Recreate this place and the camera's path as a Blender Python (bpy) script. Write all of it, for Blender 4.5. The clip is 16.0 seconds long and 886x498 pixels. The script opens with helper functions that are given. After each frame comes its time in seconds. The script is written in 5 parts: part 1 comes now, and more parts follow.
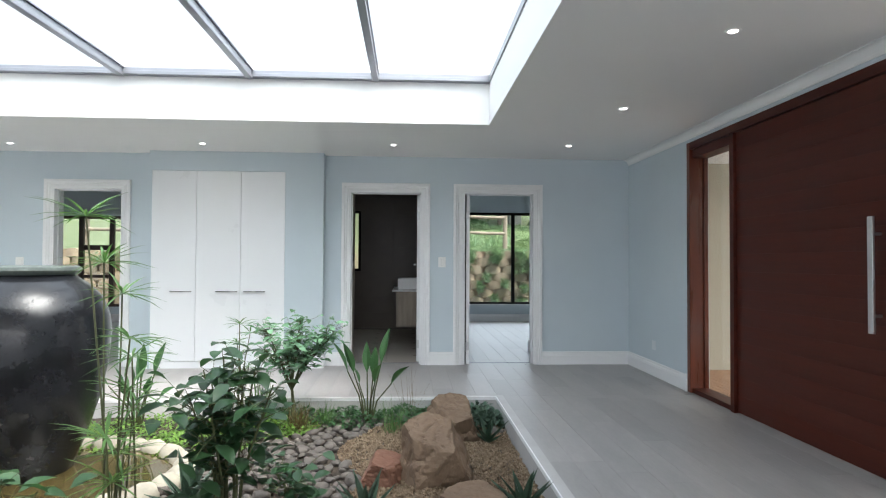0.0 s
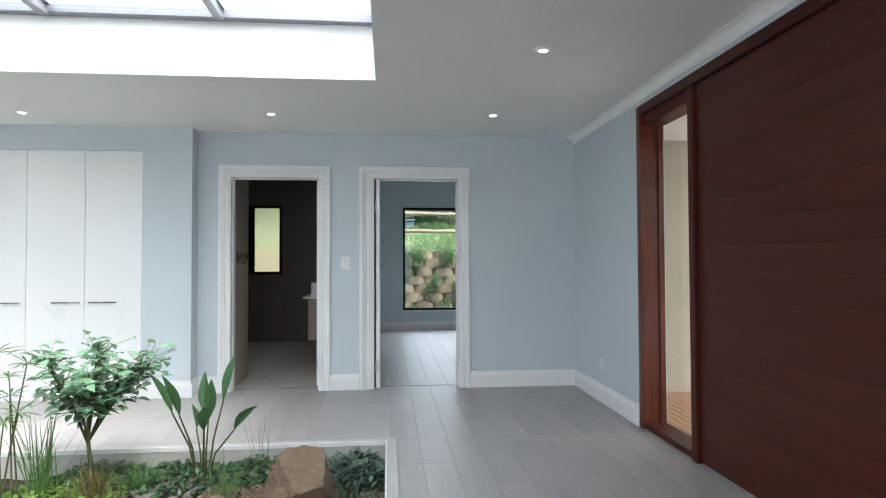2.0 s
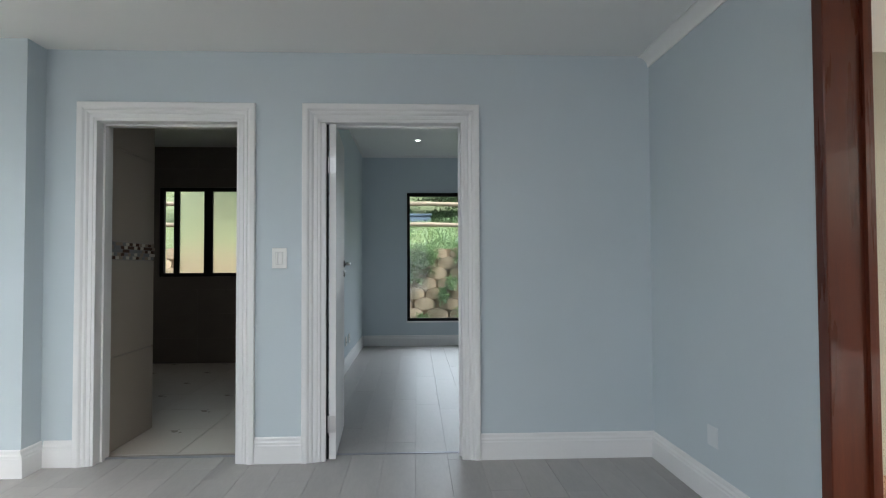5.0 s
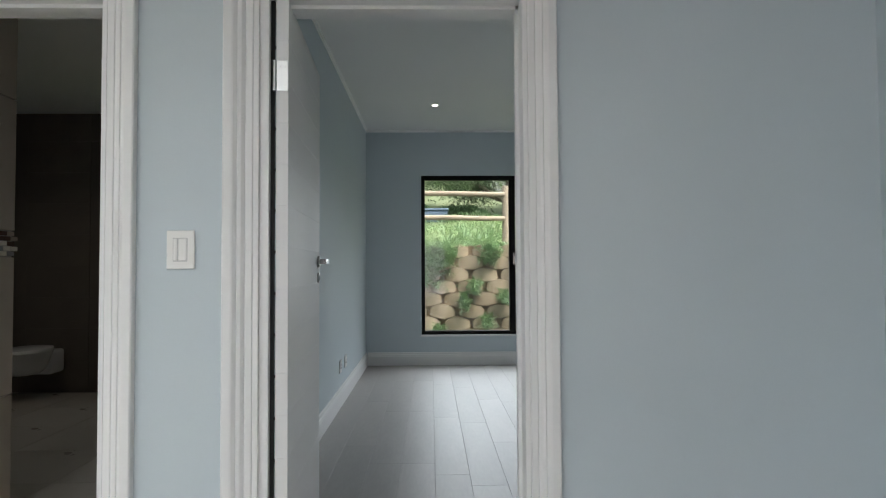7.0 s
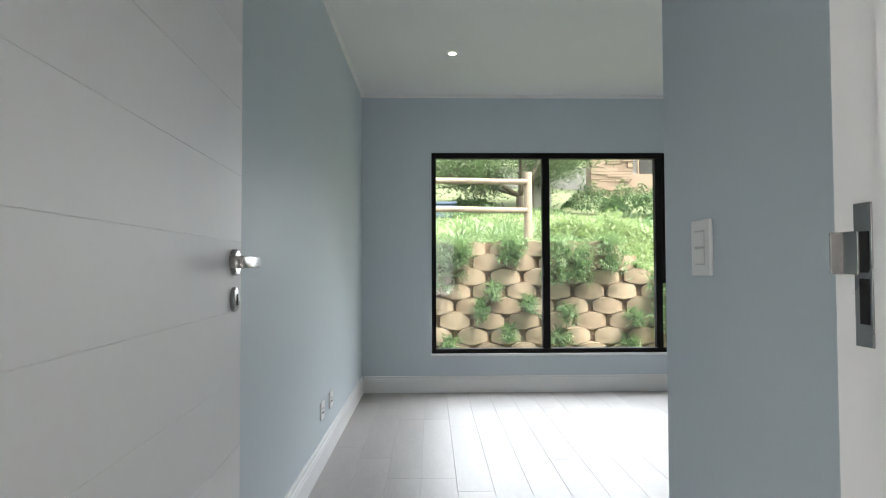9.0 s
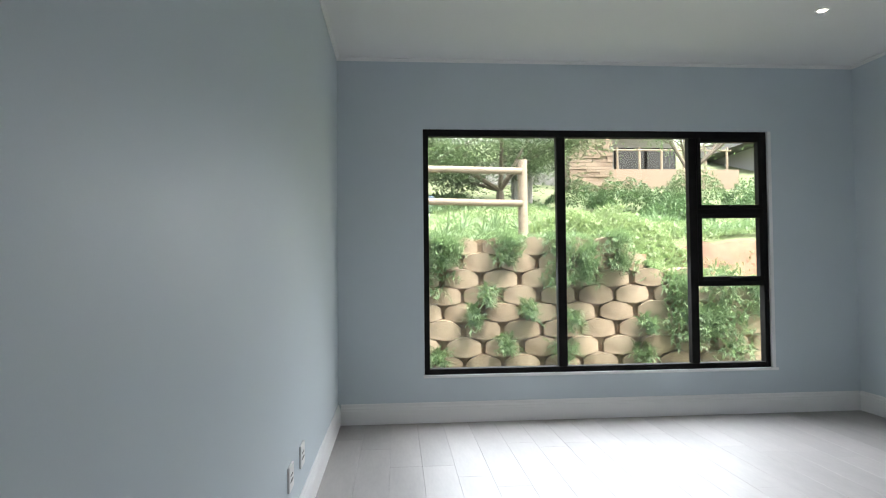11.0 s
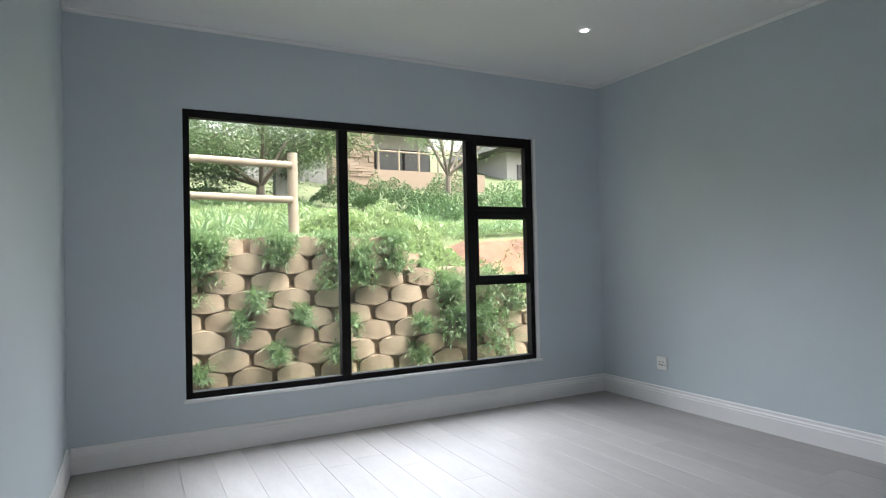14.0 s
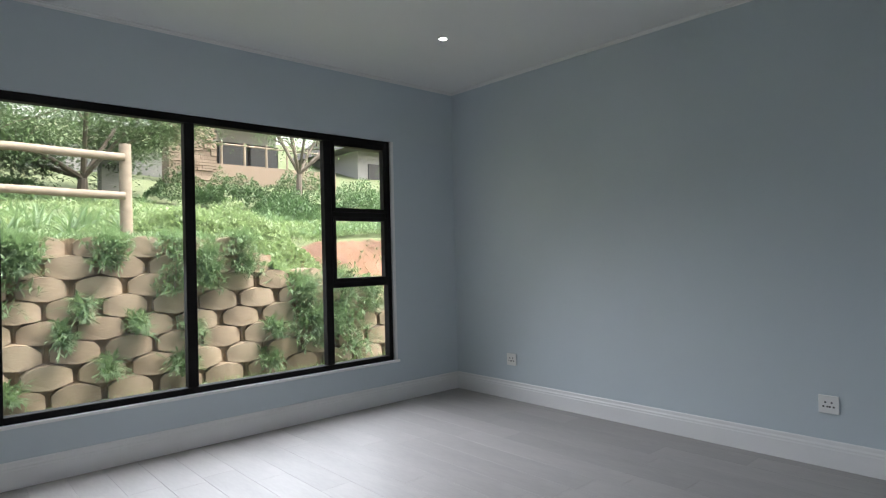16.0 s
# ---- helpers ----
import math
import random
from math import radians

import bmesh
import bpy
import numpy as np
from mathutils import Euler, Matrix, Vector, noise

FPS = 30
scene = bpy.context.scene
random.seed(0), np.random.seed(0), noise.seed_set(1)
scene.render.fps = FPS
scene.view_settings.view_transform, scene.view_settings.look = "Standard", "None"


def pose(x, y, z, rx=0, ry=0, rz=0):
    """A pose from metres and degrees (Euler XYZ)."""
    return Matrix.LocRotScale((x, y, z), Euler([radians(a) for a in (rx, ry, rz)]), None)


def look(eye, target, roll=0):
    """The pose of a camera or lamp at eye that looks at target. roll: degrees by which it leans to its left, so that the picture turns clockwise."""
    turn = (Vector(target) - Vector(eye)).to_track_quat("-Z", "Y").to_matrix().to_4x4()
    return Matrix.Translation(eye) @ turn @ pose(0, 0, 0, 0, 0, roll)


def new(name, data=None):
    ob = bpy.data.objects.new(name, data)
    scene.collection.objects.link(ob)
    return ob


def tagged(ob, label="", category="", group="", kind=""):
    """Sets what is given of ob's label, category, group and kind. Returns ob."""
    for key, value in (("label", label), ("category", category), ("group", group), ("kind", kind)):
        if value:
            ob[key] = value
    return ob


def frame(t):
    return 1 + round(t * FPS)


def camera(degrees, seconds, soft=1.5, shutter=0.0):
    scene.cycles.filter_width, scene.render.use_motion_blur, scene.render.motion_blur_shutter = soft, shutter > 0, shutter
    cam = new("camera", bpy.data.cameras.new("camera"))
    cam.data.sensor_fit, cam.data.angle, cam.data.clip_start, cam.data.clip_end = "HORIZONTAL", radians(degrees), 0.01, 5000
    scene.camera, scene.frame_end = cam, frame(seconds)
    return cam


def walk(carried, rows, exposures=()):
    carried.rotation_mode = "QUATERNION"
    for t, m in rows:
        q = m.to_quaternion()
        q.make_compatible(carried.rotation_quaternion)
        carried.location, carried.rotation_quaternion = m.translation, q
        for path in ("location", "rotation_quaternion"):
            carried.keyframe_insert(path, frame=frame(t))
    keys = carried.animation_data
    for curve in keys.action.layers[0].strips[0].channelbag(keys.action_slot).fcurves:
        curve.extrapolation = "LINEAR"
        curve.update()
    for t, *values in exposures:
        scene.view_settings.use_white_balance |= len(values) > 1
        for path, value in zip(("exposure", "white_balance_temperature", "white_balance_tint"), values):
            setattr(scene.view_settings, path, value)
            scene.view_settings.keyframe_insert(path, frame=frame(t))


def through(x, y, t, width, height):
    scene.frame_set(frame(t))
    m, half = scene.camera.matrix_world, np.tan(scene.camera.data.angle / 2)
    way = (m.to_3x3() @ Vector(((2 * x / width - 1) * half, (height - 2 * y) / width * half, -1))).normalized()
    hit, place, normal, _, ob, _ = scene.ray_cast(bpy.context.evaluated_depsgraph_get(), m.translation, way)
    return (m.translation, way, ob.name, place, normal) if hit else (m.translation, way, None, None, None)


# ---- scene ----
cam = camera(73.3, 16.0, soft=1.15)

PATH = [
    (0, (0.58, 0.381, 1.222), (0.695, 2.378, 1.268), 0.3),
    (0.5, (0.762, 0.692, 1.209), (0.917, 2.685, 1.259), 0.3),
    (1, (0.989, 0.985, 1.2), (1.176, 2.976, 1.252), 0.0),
    (1.5, (1.217, 1.301, 1.212), (1.402, 3.292, 1.263), -0.1),
    (2, (1.396, 1.665, 1.211), (1.579, 3.656, 1.263), -0.2),
    (2.5, (1.548, 2.016, 1.182), (1.731, 4.006, 1.238), -0.3),
    (3, (1.668, 2.352, 1.177), (1.835, 4.344, 1.233), -0.3),
    (3.5, (1.758, 2.731, 1.197), (1.908, 4.725, 1.254), -0.3),
    (4, (1.819, 3.1, 1.174), (1.952, 5.095, 1.233), -0.3),
    (6.5, (1.786, 5.156, 1.176), (1.83, 7.155, 1.233), -0.2),
    (7, (1.782, 5.594, 1.167), (1.823, 7.593, 1.229), -0.3),
    (7.5, (1.761, 5.989, 1.156), (1.791, 7.987, 1.215), -0.5),
    (8, (1.722, 6.383, 1.164), (1.757, 8.382, 1.225), 0.0),
    (8.5, (1.705, 6.754, 1.18), (1.742, 8.752, 1.238), 0.0),
    (9, (1.663, 7.098, 1.185), (1.703, 9.097, 1.245), -0.2),
    (11.5, (1.417, 8.301, 1.213), (1.68, 10.283, 1.264), -0.8),
    (12, (1.385, 8.405, 1.215), (1.806, 10.36, 1.263), -0.9),
    (12.5, (1.371, 8.452, 1.196), (1.913, 10.377, 1.248), -1.1),
    (13, (1.384, 8.487, 1.212), (2.049, 10.373, 1.26), -1.2),
    (13.5, (1.382, 8.514, 1.226), (2.186, 10.345, 1.268), -1.3),
    (14, (1.366, 8.527, 1.238), (2.292, 10.3, 1.275), -1.3),
    (14.5, (1.364, 8.53, 1.257), (2.399, 10.241, 1.285), -1.3),
    (15, (1.315, 8.561, 1.248), (2.462, 10.199, 1.278), -1.3),
    (15.5, (1.347, 8.571, 1.248), (2.59, 10.137, 1.281), -1.2),
    (16, (1.315, 8.58, 1.269), (2.653, 10.067, 1.29), -1.4),
]
walk(cam, [(t, look(eye, target, roll)) for t, eye, target, roll in PATH], exposures=[(0, 0.68, 6150, 12), (1, 0.76, 6150, 12), (2.5, 0.95, 6150, 12), (4, 0.7, 6200, 12), (6.5, 0.78, 6500, 12), (7, 0.86, 6600, 13), (8.5, 1.36, 6650, 15), (9.0, 1.68, 6800, 16), (11.5, 1.66, 6700, 17), (13, 1.58, 6650, 18), (14.5, 1.42, 6650, 18), (15, 1.5, 6650, 18), (16, 1.18, 6650, 19)])

# ---- world, sun, exposure ----
world = bpy.data.worlds.new("overcast_sky")
scene.world = world
world.use_nodes = True
wn, wl = world.node_tree.nodes, world.node_tree.links
sky = wn.new("ShaderNodeTexSky")
sky.sky_type = "NISHITA"
sky.sun_disc = False
sky.sun_elevation, sky.sun_rotation = radians(58), radians(130)
sky.dust_density, sky.air_density = 7.0, 2.2
pale = wn.new("ShaderNodeHueSaturation")
pale.inputs["Saturation"].default_value, pale.inputs["Value"].default_value = 0.42, 2.05
wl.new(sky.outputs["Color"], pale.inputs["Color"])
wl.new(pale.outputs["Color"], wn["Background"].inputs["Color"])
wn["Background"].inputs["Strength"].default_value = 0.15
sun_data = bpy.data.lights.new("sun", "SUN")
sun_data.energy, sun_data.angle, sun_data.color = 1.5, radians(30), (1.0, 0.98, 0.95)
sun = new("sun", sun_data)
sun.matrix_world = look((0, 0, 30), (Vector((0, 0, 30)) - Vector((math.sin(radians(130)) * math.cos(radians(58)), math.cos(radians(130)) * math.cos(radians(58)), math.sin(radians(58))))))
# daylight that falls through the roof light
lamp_data = bpy.data.lights.new("rooflight_daylight", "AREA")
lamp_data.shape, lamp_data.size, lamp_data.size_y, lamp_data.energy, lamp_data.color = "RECTANGLE", 5.7, 3.9, 44, (0.90, 0.94, 1.0)
lamp = new("rooflight_daylight", lamp_data)
lamp.matrix_world = look((-1.6, 3.79, 3.05), (-1.6, 3.79, 0))
# daylight that falls through the bedroom window
win_data = bpy.data.lights.new("window_daylight", "AREA")
win_data.shape, win_data.size, win_data.size_y, win_data.energy, win_data.color = "RECTANGLE", 2.7, 1.8, 19, (0.83, 0.92, 1.0)
win_data.spread = radians(102)
win_lamp = new("window_daylight", win_data)
win_lamp.matrix_world = look((3.09, 12.745, 1.32), (3.05, 7.745, -2.95))
# fill lamp added in an invented, unseen opening at the back of the hall
back_data = bpy.data.lights.new("added_back_fill", "AREA")
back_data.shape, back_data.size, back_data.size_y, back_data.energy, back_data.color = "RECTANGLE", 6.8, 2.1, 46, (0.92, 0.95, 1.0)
back_lamp = new("added_back_fill", back_data)
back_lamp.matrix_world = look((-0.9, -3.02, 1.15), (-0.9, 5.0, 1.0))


# ---- materials ----
def material(name, base, rough=0.6, metal=0.0, vary=0.12, scale=6.0, fine=60.0, bump=0.15, depth=0.004, stretch=(1, 1, 1), per_object=0.0, coat=0.0, dark=None, spread=0.5, island=0.0, ior=1.45, spec=0.5):
    """A painted, stony or wooden surface: base colour with a broad and a fine variation and fine relief."""
    m = bpy.data.materials.new(name)
    m.use_nodes = True
    n, l = m.node_tree.nodes, m.node_tree.links
    b = n["Principled BSDF"]
    b.inputs["Roughness"].default_value, b.inputs["Metallic"].default_value, b.inputs["IOR"].default_value = rough, metal, ior
    b.inputs["Coat Weight"].default_value = coat
    b.inputs["Specular IOR Level"].default_value = spec
    co = n.new("ShaderNodeTexCoord")
    mp = n.new("ShaderNodeMapping")
    mp.inputs["Scale"].default_value = stretch
    l.new(co.outputs["Object"], mp.inputs["Vector"])
    big, small = n.new("ShaderNodeTexNoise"), n.new("ShaderNodeTexNoise")
    for tex, s, d in ((big, scale, 4), (small, fine, 3)):
        tex.inputs["Scale"].default_value, tex.inputs["Detail"].default_value = s, d
        l.new(mp.outputs["Vector"], tex.inputs["Vector"])
    add = n.new("ShaderNodeMath")
    add.operation = "MULTIPLY_ADD"
    add.inputs[1].default_value = 0.35
    l.new(small.outputs["Fac"], add.inputs[0])
    l.new(big.outputs["Fac"], add.inputs[2])
    last = add
    for on, kind in ((per_object, "ShaderNodeObjectInfo"), (island, "ShaderNodeNewGeometry")):
        if on:
            info = n.new(kind)
            a2 = n.new("ShaderNodeMath")
            a2.operation = "MULTIPLY_ADD"
            a2.inputs[1].default_value = on
            l.new(info.outputs["Random" if kind == "ShaderNodeObjectInfo" else "Random Per Island"], a2.inputs[0])
            l.new(last.outputs[0], a2.inputs[2])
            last = a2
    lo, hi = 0.675 - spread / 2, 0.675 + spread / 2 + per_object + island
    ramp = n.new("ShaderNodeMapRange")
    ramp.inputs[1].default_value, ramp.inputs[2].default_value = lo, hi
    l.new(last.outputs[0], ramp.inputs[0])
    mix = n.new("ShaderNodeMix")
    mix.data_type = "RGBA"
    c2 = dark or tuple(c * (1 - vary) for c in base)
    mix.inputs["A"].default_value = (*c2, 1)
    mix.inputs["B"].default_value = (*(min(0.95, c * (1 + (0 if dark else vary))) for c in base), 1)
    l.new(ramp.outputs[0], mix.inputs["Factor"])
    l.new(mix.outputs["Result"], b.inputs["Base Color"])
    if bump:
        bp = n.new("ShaderNodeBump")
        bp.inputs["Strength"].default_value, bp.inputs["Distance"].default_value = bump, depth
        l.new(last.outputs[0], bp.inputs["Height"])
        l.new(bp.outputs["Normal"], b.inputs["Normal"])
    rr = n.new("ShaderNodeMapRange")
    rr.inputs[1].default_value, rr.inputs[2].default_value = 0.3, 0.7
    rr.inputs[3].default_value, rr.inputs[4].default_value = max(0.02, rough - 0.06), min(1, rough + 0.06)
    l.new(big.outputs["Fac"], rr.inputs[0])
    l.new(rr.outputs[0], b.inputs["Roughness"])
    return m


def glass_material(name, tint=(0.97, 0.99, 0.98)):
    m = bpy.data.materials.new(name)
    m.use_nodes = True
    n, l = m.node_tree.nodes, m.node_tree.links
    n.remove(n["Principled BSDF"])
    tr, gl, mx, lw, pw, ad = (n.new("ShaderNode" + k) for k in ("BsdfTransparent", "BsdfGlossy", "MixShader", "LayerWeight", "Math", "Math"))
    tr.inputs["Color"].default_value = (*tint, 1)
    gl.inputs["Roughness"].default_value = 0.02
    pw.operation, ad.operation = "POWER", "MULTIPLY_ADD"
    pw.inputs[1].default_value, ad.inputs[1].default_value, ad.inputs[2].default_value = 5.0, 0.5, 0.03
    l.new(lw.outputs["Facing"], pw.inputs[0])
    l.new(pw.outputs[0], ad.inputs[0])
    l.new(ad.outputs[0], mx.inputs[0])
    l.new(tr.outputs[0], mx.inputs[1])
    l.new(gl.outputs[0], mx.inputs[2])
    l.new(mx.outputs[0], n["Material Output"].inputs["Surface"])
    return m


def glow_material(name, colour, strength):
    m = bpy.data.materials.new(name)
    m.use_nodes = True
    b = m.node_tree.nodes["Principled BSDF"]
    b.inputs["Emission Color"].default_value = (*colour, 1)
    b.inputs["Emission Strength"].default_value = strength
    return m


WALL = material("blue_grey_wall_paint", (0.56, 0.63, 0.67), 0.55, vary=0.03, scale=1.5, fine=220, bump=0.10, depth=0.002)
CEIL = material("white_ceiling_paint", (0.82, 0.82, 0.81), 0.7, vary=0.02, scale=1.2, fine=150, bump=0.08, depth=0.002)
WHITE = material("white_gloss_paint", (0.80, 0.80, 0.80), 0.35, vary=0.02, scale=3, fine=90, bump=0.015, depth=0.002)
DOORW = material("white_door_paint", (0.78, 0.78, 0.78), 0.52, vary=0.02, scale=3, fine=40, bump=0.10, depth=0.002)
CUPB = material("white_cupboard_foil", (0.82, 0.83, 0.84), 0.32, vary=0.015, scale=2, fine=80, bump=0.05, depth=0.001)
PLANK = material("pale_grey_oak_laminate", (0.352, 0.338, 0.324), 0.44, vary=0.17, scale=2.0, fine=14, bump=0.06, depth=0.001, stretch=(4.5, 0.9, 1), per_object=0.25, spread=0.42)
PLANKJ = material("pale_grey_oak_laminate_field", (0.352, 0.338, 0.324), 0.44, vary=0.17, scale=2.0, fine=14, bump=0.06, depth=0.001, stretch=(4.5, 0.9, 1), island=0.25, spread=0.42)
SUBFLOOR = material("dark_joint", (0.30, 0.29, 0.28), 0.8)
MAHOG = material("red_brown_varnished_wood", (0.078, 0.016, 0.008), 0.40, spec=0.28, vary=0.4, scale=2.0, fine=22, bump=0.12, depth=0.001, stretch=(1, 0.5, 9), coat=0.0, dark=(0.045, 0.009, 0.005))
MAHOGF = material("red_brown_varnished_frame", (0.13, 0.027, 0.010), 0.30, spec=0.35, vary=0.3, scale=2.0, fine=24, bump=0.10, depth=0.001, stretch=(9, 9, 0.7), coat=0.25, dark=(0.075, 0.016, 0.008))
STEEL = material("brushed_steel", (0.62, 0.62, 0.62), 0.34, 1.0, vary=0.03, scale=8, fine=120, bump=0.06, depth=0.001, stretch=(1, 1, 8))
SATIN = material("satin_nickel", (0.36, 0.355, 0.345), 0.26, 1.0, vary=0.05, scale=8, fine=120, bump=0.04, depth=0.001)
ALUM = material("grey_aluminium", (0.30, 0.31, 0.34), 0.42, 0.7, vary=0.06, scale=5, fine=80, bump=0.05, depth=0.001)
BLACKF = material("black_aluminium_frame", (0.014, 0.013, 0.013), 0.62, spec=0.12, vary=0.2, scale=8, fine=90, bump=0.05, depth=0.001)
BROWNF = material("dark_brown_frame", (0.035, 0.018, 0.012), 0.4, vary=0.2, scale=8, fine=90, bump=0.05, depth=0.001)
RUBBER = material("black_rubber_seal", (0.01, 0.01, 0.01), 0.7)
PLASTIC = material("white_plastic", (0.82, 0.82, 0.80), 0.3, vary=0.01, bump=0.0)
SLOT = material("black_slot", (0.01, 0.01, 0.01), 0.8, bump=0.0)
TILE = material("beige_wall_tile", (0.36, 0.315, 0.26), 0.5, vary=0.025, scale=3, fine=40, bump=0.0, depth=0.001, per_object=0.12)
FTILE = material("grey_beige_floor_tile", (0.46, 0.42, 0.37), 0.32, vary=0.08, scale=3, fine=40, bump=0.05, depth=0.001, per_object=0.1)
DARKTILE = material("dark_brown_wall_tile", (0.15, 0.125, 0.105), 0.35, vary=0.10, scale=3, fine=40, bump=0.05, depth=0.001, per_object=0.1)
GROUT = material("grey_grout", (0.30, 0.28, 0.26), 0.9)
PORCELAIN = material("white_porcelain", (0.80, 0.80, 0.80), 0.12, vary=0.01, bump=0.0)
MOSAICS = [material("mosaic_" + k, c, 0.2, vary=0.1, scale=20, fine=90, bump=0.04, depth=0.001) for k, c in
           (("cream", (0.62, 0.58, 0.50)), ("grey", (0.25, 0.25, 0.26)), ("brown", (0.10, 0.06, 0.045)), ("taupe", (0.34, 0.28, 0.23)))]
PORCHWALL = material("olive_beige_plaster", (0.47, 0.44, 0.36), 0.75, vary=0.04, scale=2, fine=120, bump=0.2, depth=0.003)
DECK = material("reddish_deck_board", (0.42, 0.25, 0.16), 0.6, vary=0.2, scale=3, fine=30, bump=0.2, depth=0.002, stretch=(1, 8, 1), per_object=0.2)
CONCRETE = material("grey_screed", (0.42, 0.41, 0.39), 0.8, vary=0.12, scale=4, fine=70, bump=0.3, depth=0.004)
KERB = material("pale_grey_kerb_plaster", (0.48, 0.47, 0.455), 0.75, vary=0.08, scale=4, fine=70, bump=0.15, depth=0.003)
GLASS = glass_material("clear_glass")
FROST = bpy.data.materials.new("frosted_glass")
FROST.use_nodes = True
fb = FROST.node_tree.nodes["Principled BSDF"]
fb.inputs["Base Color"].default_value = (0.90, 0.95, 0.86, 1)
fb.inputs["Transmission Weight"].default_value, fb.inputs["Roughness"].default_value, fb.inputs["IOR"].default_value = 1.0, 0.45, 1.2
LAMPGLOW = glow_material("warm_white_lamp", (1.0, 0.95, 0.85), 14.0)
INK = material("dark_paint", (0.02, 0.02, 0.02), 0.6, bump=0.0)
INK2 = material("painted_gap_shade", (0.60, 0.60, 0.60), 0.7, bump=0.0)


# ---- building helpers ----
def box(bm, x0, x1, y0, y1, z0, z1, bevel=0.0, segments=1):
    r = bmesh.ops.create_cube(bm, size=1, matrix=Matrix.LocRotScale(((x0 + x1) / 2, (y0 + y1) / 2, (z0 + z1) / 2), None, (abs(x1 - x0), abs(y1 - y0), abs(z1 - z0))))
    if bevel:
        edges = {e for v in r["verts"] for e in v.link_edges}
        bmesh.ops.bevel(bm, geom=list(edges), offset=bevel, segments=segments, affect="EDGES", profile=0.5)
    return bm


def boxes(*dims, bevel=0.0):
    bm = bmesh.new()
    for d in dims:
        box(bm, *d, bevel=bevel)
    return bm


def lathe(profile, steps=32, close=True):
    """A turned body from (radius, height) pairs, bottom to top."""
    bm = bmesh.new()
    rings = []
    for r, z in profile:
        rings.append([bm.verts.new((r * math.cos(2 * math.pi * i / steps), r * math.sin(2 * math.pi * i / steps), z)) for i in range(steps)])
    for a, b in zip(rings, rings[1:]):
        for i in range(steps):
            bm.faces.new((a[i], a[(i + 1) % steps], b[(i + 1) % steps], b[i]))
    if close:
        bm.faces.new(list(reversed(rings[0])))
        bm.faces.new(rings[-1])
    return bm


def tube(bm, pts, r0, r1=None, steps=6):
    """A tapered round rod along points."""
    r1 = r0 if r1 is None else r1
    pts = [Vector(p) for p in pts]
    rings = []
    for i, p in enumerate(pts):
        d = (pts[min(i + 1, len(pts) - 1)] - pts[max(i - 1, 0)]).normalized()
        u = d.orthogonal().normalized()
        w = d.cross(u)
        r = r0 + (r1 - r0) * i / (len(pts) - 1)
        rings.append([bm.verts.new(p + r * (u * math.cos(2 * math.pi * k / steps) + w * math.sin(2 * math.pi * k / steps))) for k in range(steps)])
    for a, b in zip(rings, rings[1:]):
        off = min(range(steps), key=lambda o: sum((a[k].co - b[(k + o) % steps].co).length for k in range(steps)))
        for k in range(steps):
            bm.faces.new((a[k], a[(k + 1) % steps], b[(k + 1 + off) % steps], b[(k + off) % steps]))
    bm.faces.new(list(reversed(rings[0])))
    bm.faces.new(rings[-1])
    return bm


def mesh_of(bm, name, mat, smooth=False):
    bmesh.ops.recalc_face_normals(bm, faces=bm.faces)
    me = bpy.data.meshes.new(name)
    bm.to_mesh(me)
    bm.free()
    for m in (mat if isinstance(mat, (list, tuple)) else [mat]):
        me.materials.append(m)
    if smooth:
        for p in me.polygons:
            p.use_smooth = True
        me.set_sharp_from_angle(angle=radians(38))
    return me


def part(name, bm, mat, parent, label="", smooth=False, place=None):
    ob = new(name, mesh_of(bm, name, mat, smooth))
    ob.parent = parent
    if place is not None:
        ob.matrix_basis = place
    return tagged(ob, label)


def piece(name, me, parent, m):
    ob = new(name, me)
    ob.parent = parent
    ob.matrix_basis = m
    return ob


def thing(name, place, label, category, group="", kind=""):
    ob = new(name)
    ob.empty_display_size = 0.1
    ob.matrix_basis = place if isinstance(place, Matrix) else pose(*place)
    return tagged(ob, label, category, group, kind)


def structure(name, bm, mat, label="", category="", smooth=False):
    return tagged(new(name, mesh_of(bm, name, mat, smooth)), label or name.replace("_", " "), category or name.split("_")[0], kind="structure")


# ---- plan ----
WY0, WY1 = 7.525, 7.71          # wall between hall and rooms
CUPY = 7.35                    # face of the cupboards
RX = 3.27                      # front-door wall
HC = 2.49                      # hall ceiling
BX0, BX1, BY1, BC = 1.005, 5.235, 12.765, 2.825   # bedroom
OUT = 12.90                    # outer face of the garden wall
D1 = (-0.121, 0.737)
D2 = (1.214, 2.098)
D3 = (-3.54, -2.76)
DH = 2.072
PX0, PX1, PY0, PY1 = -4.3, 1.38, 2.35, 5.78   # planting bed
SX0, SX1, SY0, SY1 = -4.5, 1.31, 1.8, 5.79    # roof light
SOIL = -0.145
LX, NY = -5.6, -3.0            # far side and back of the hall

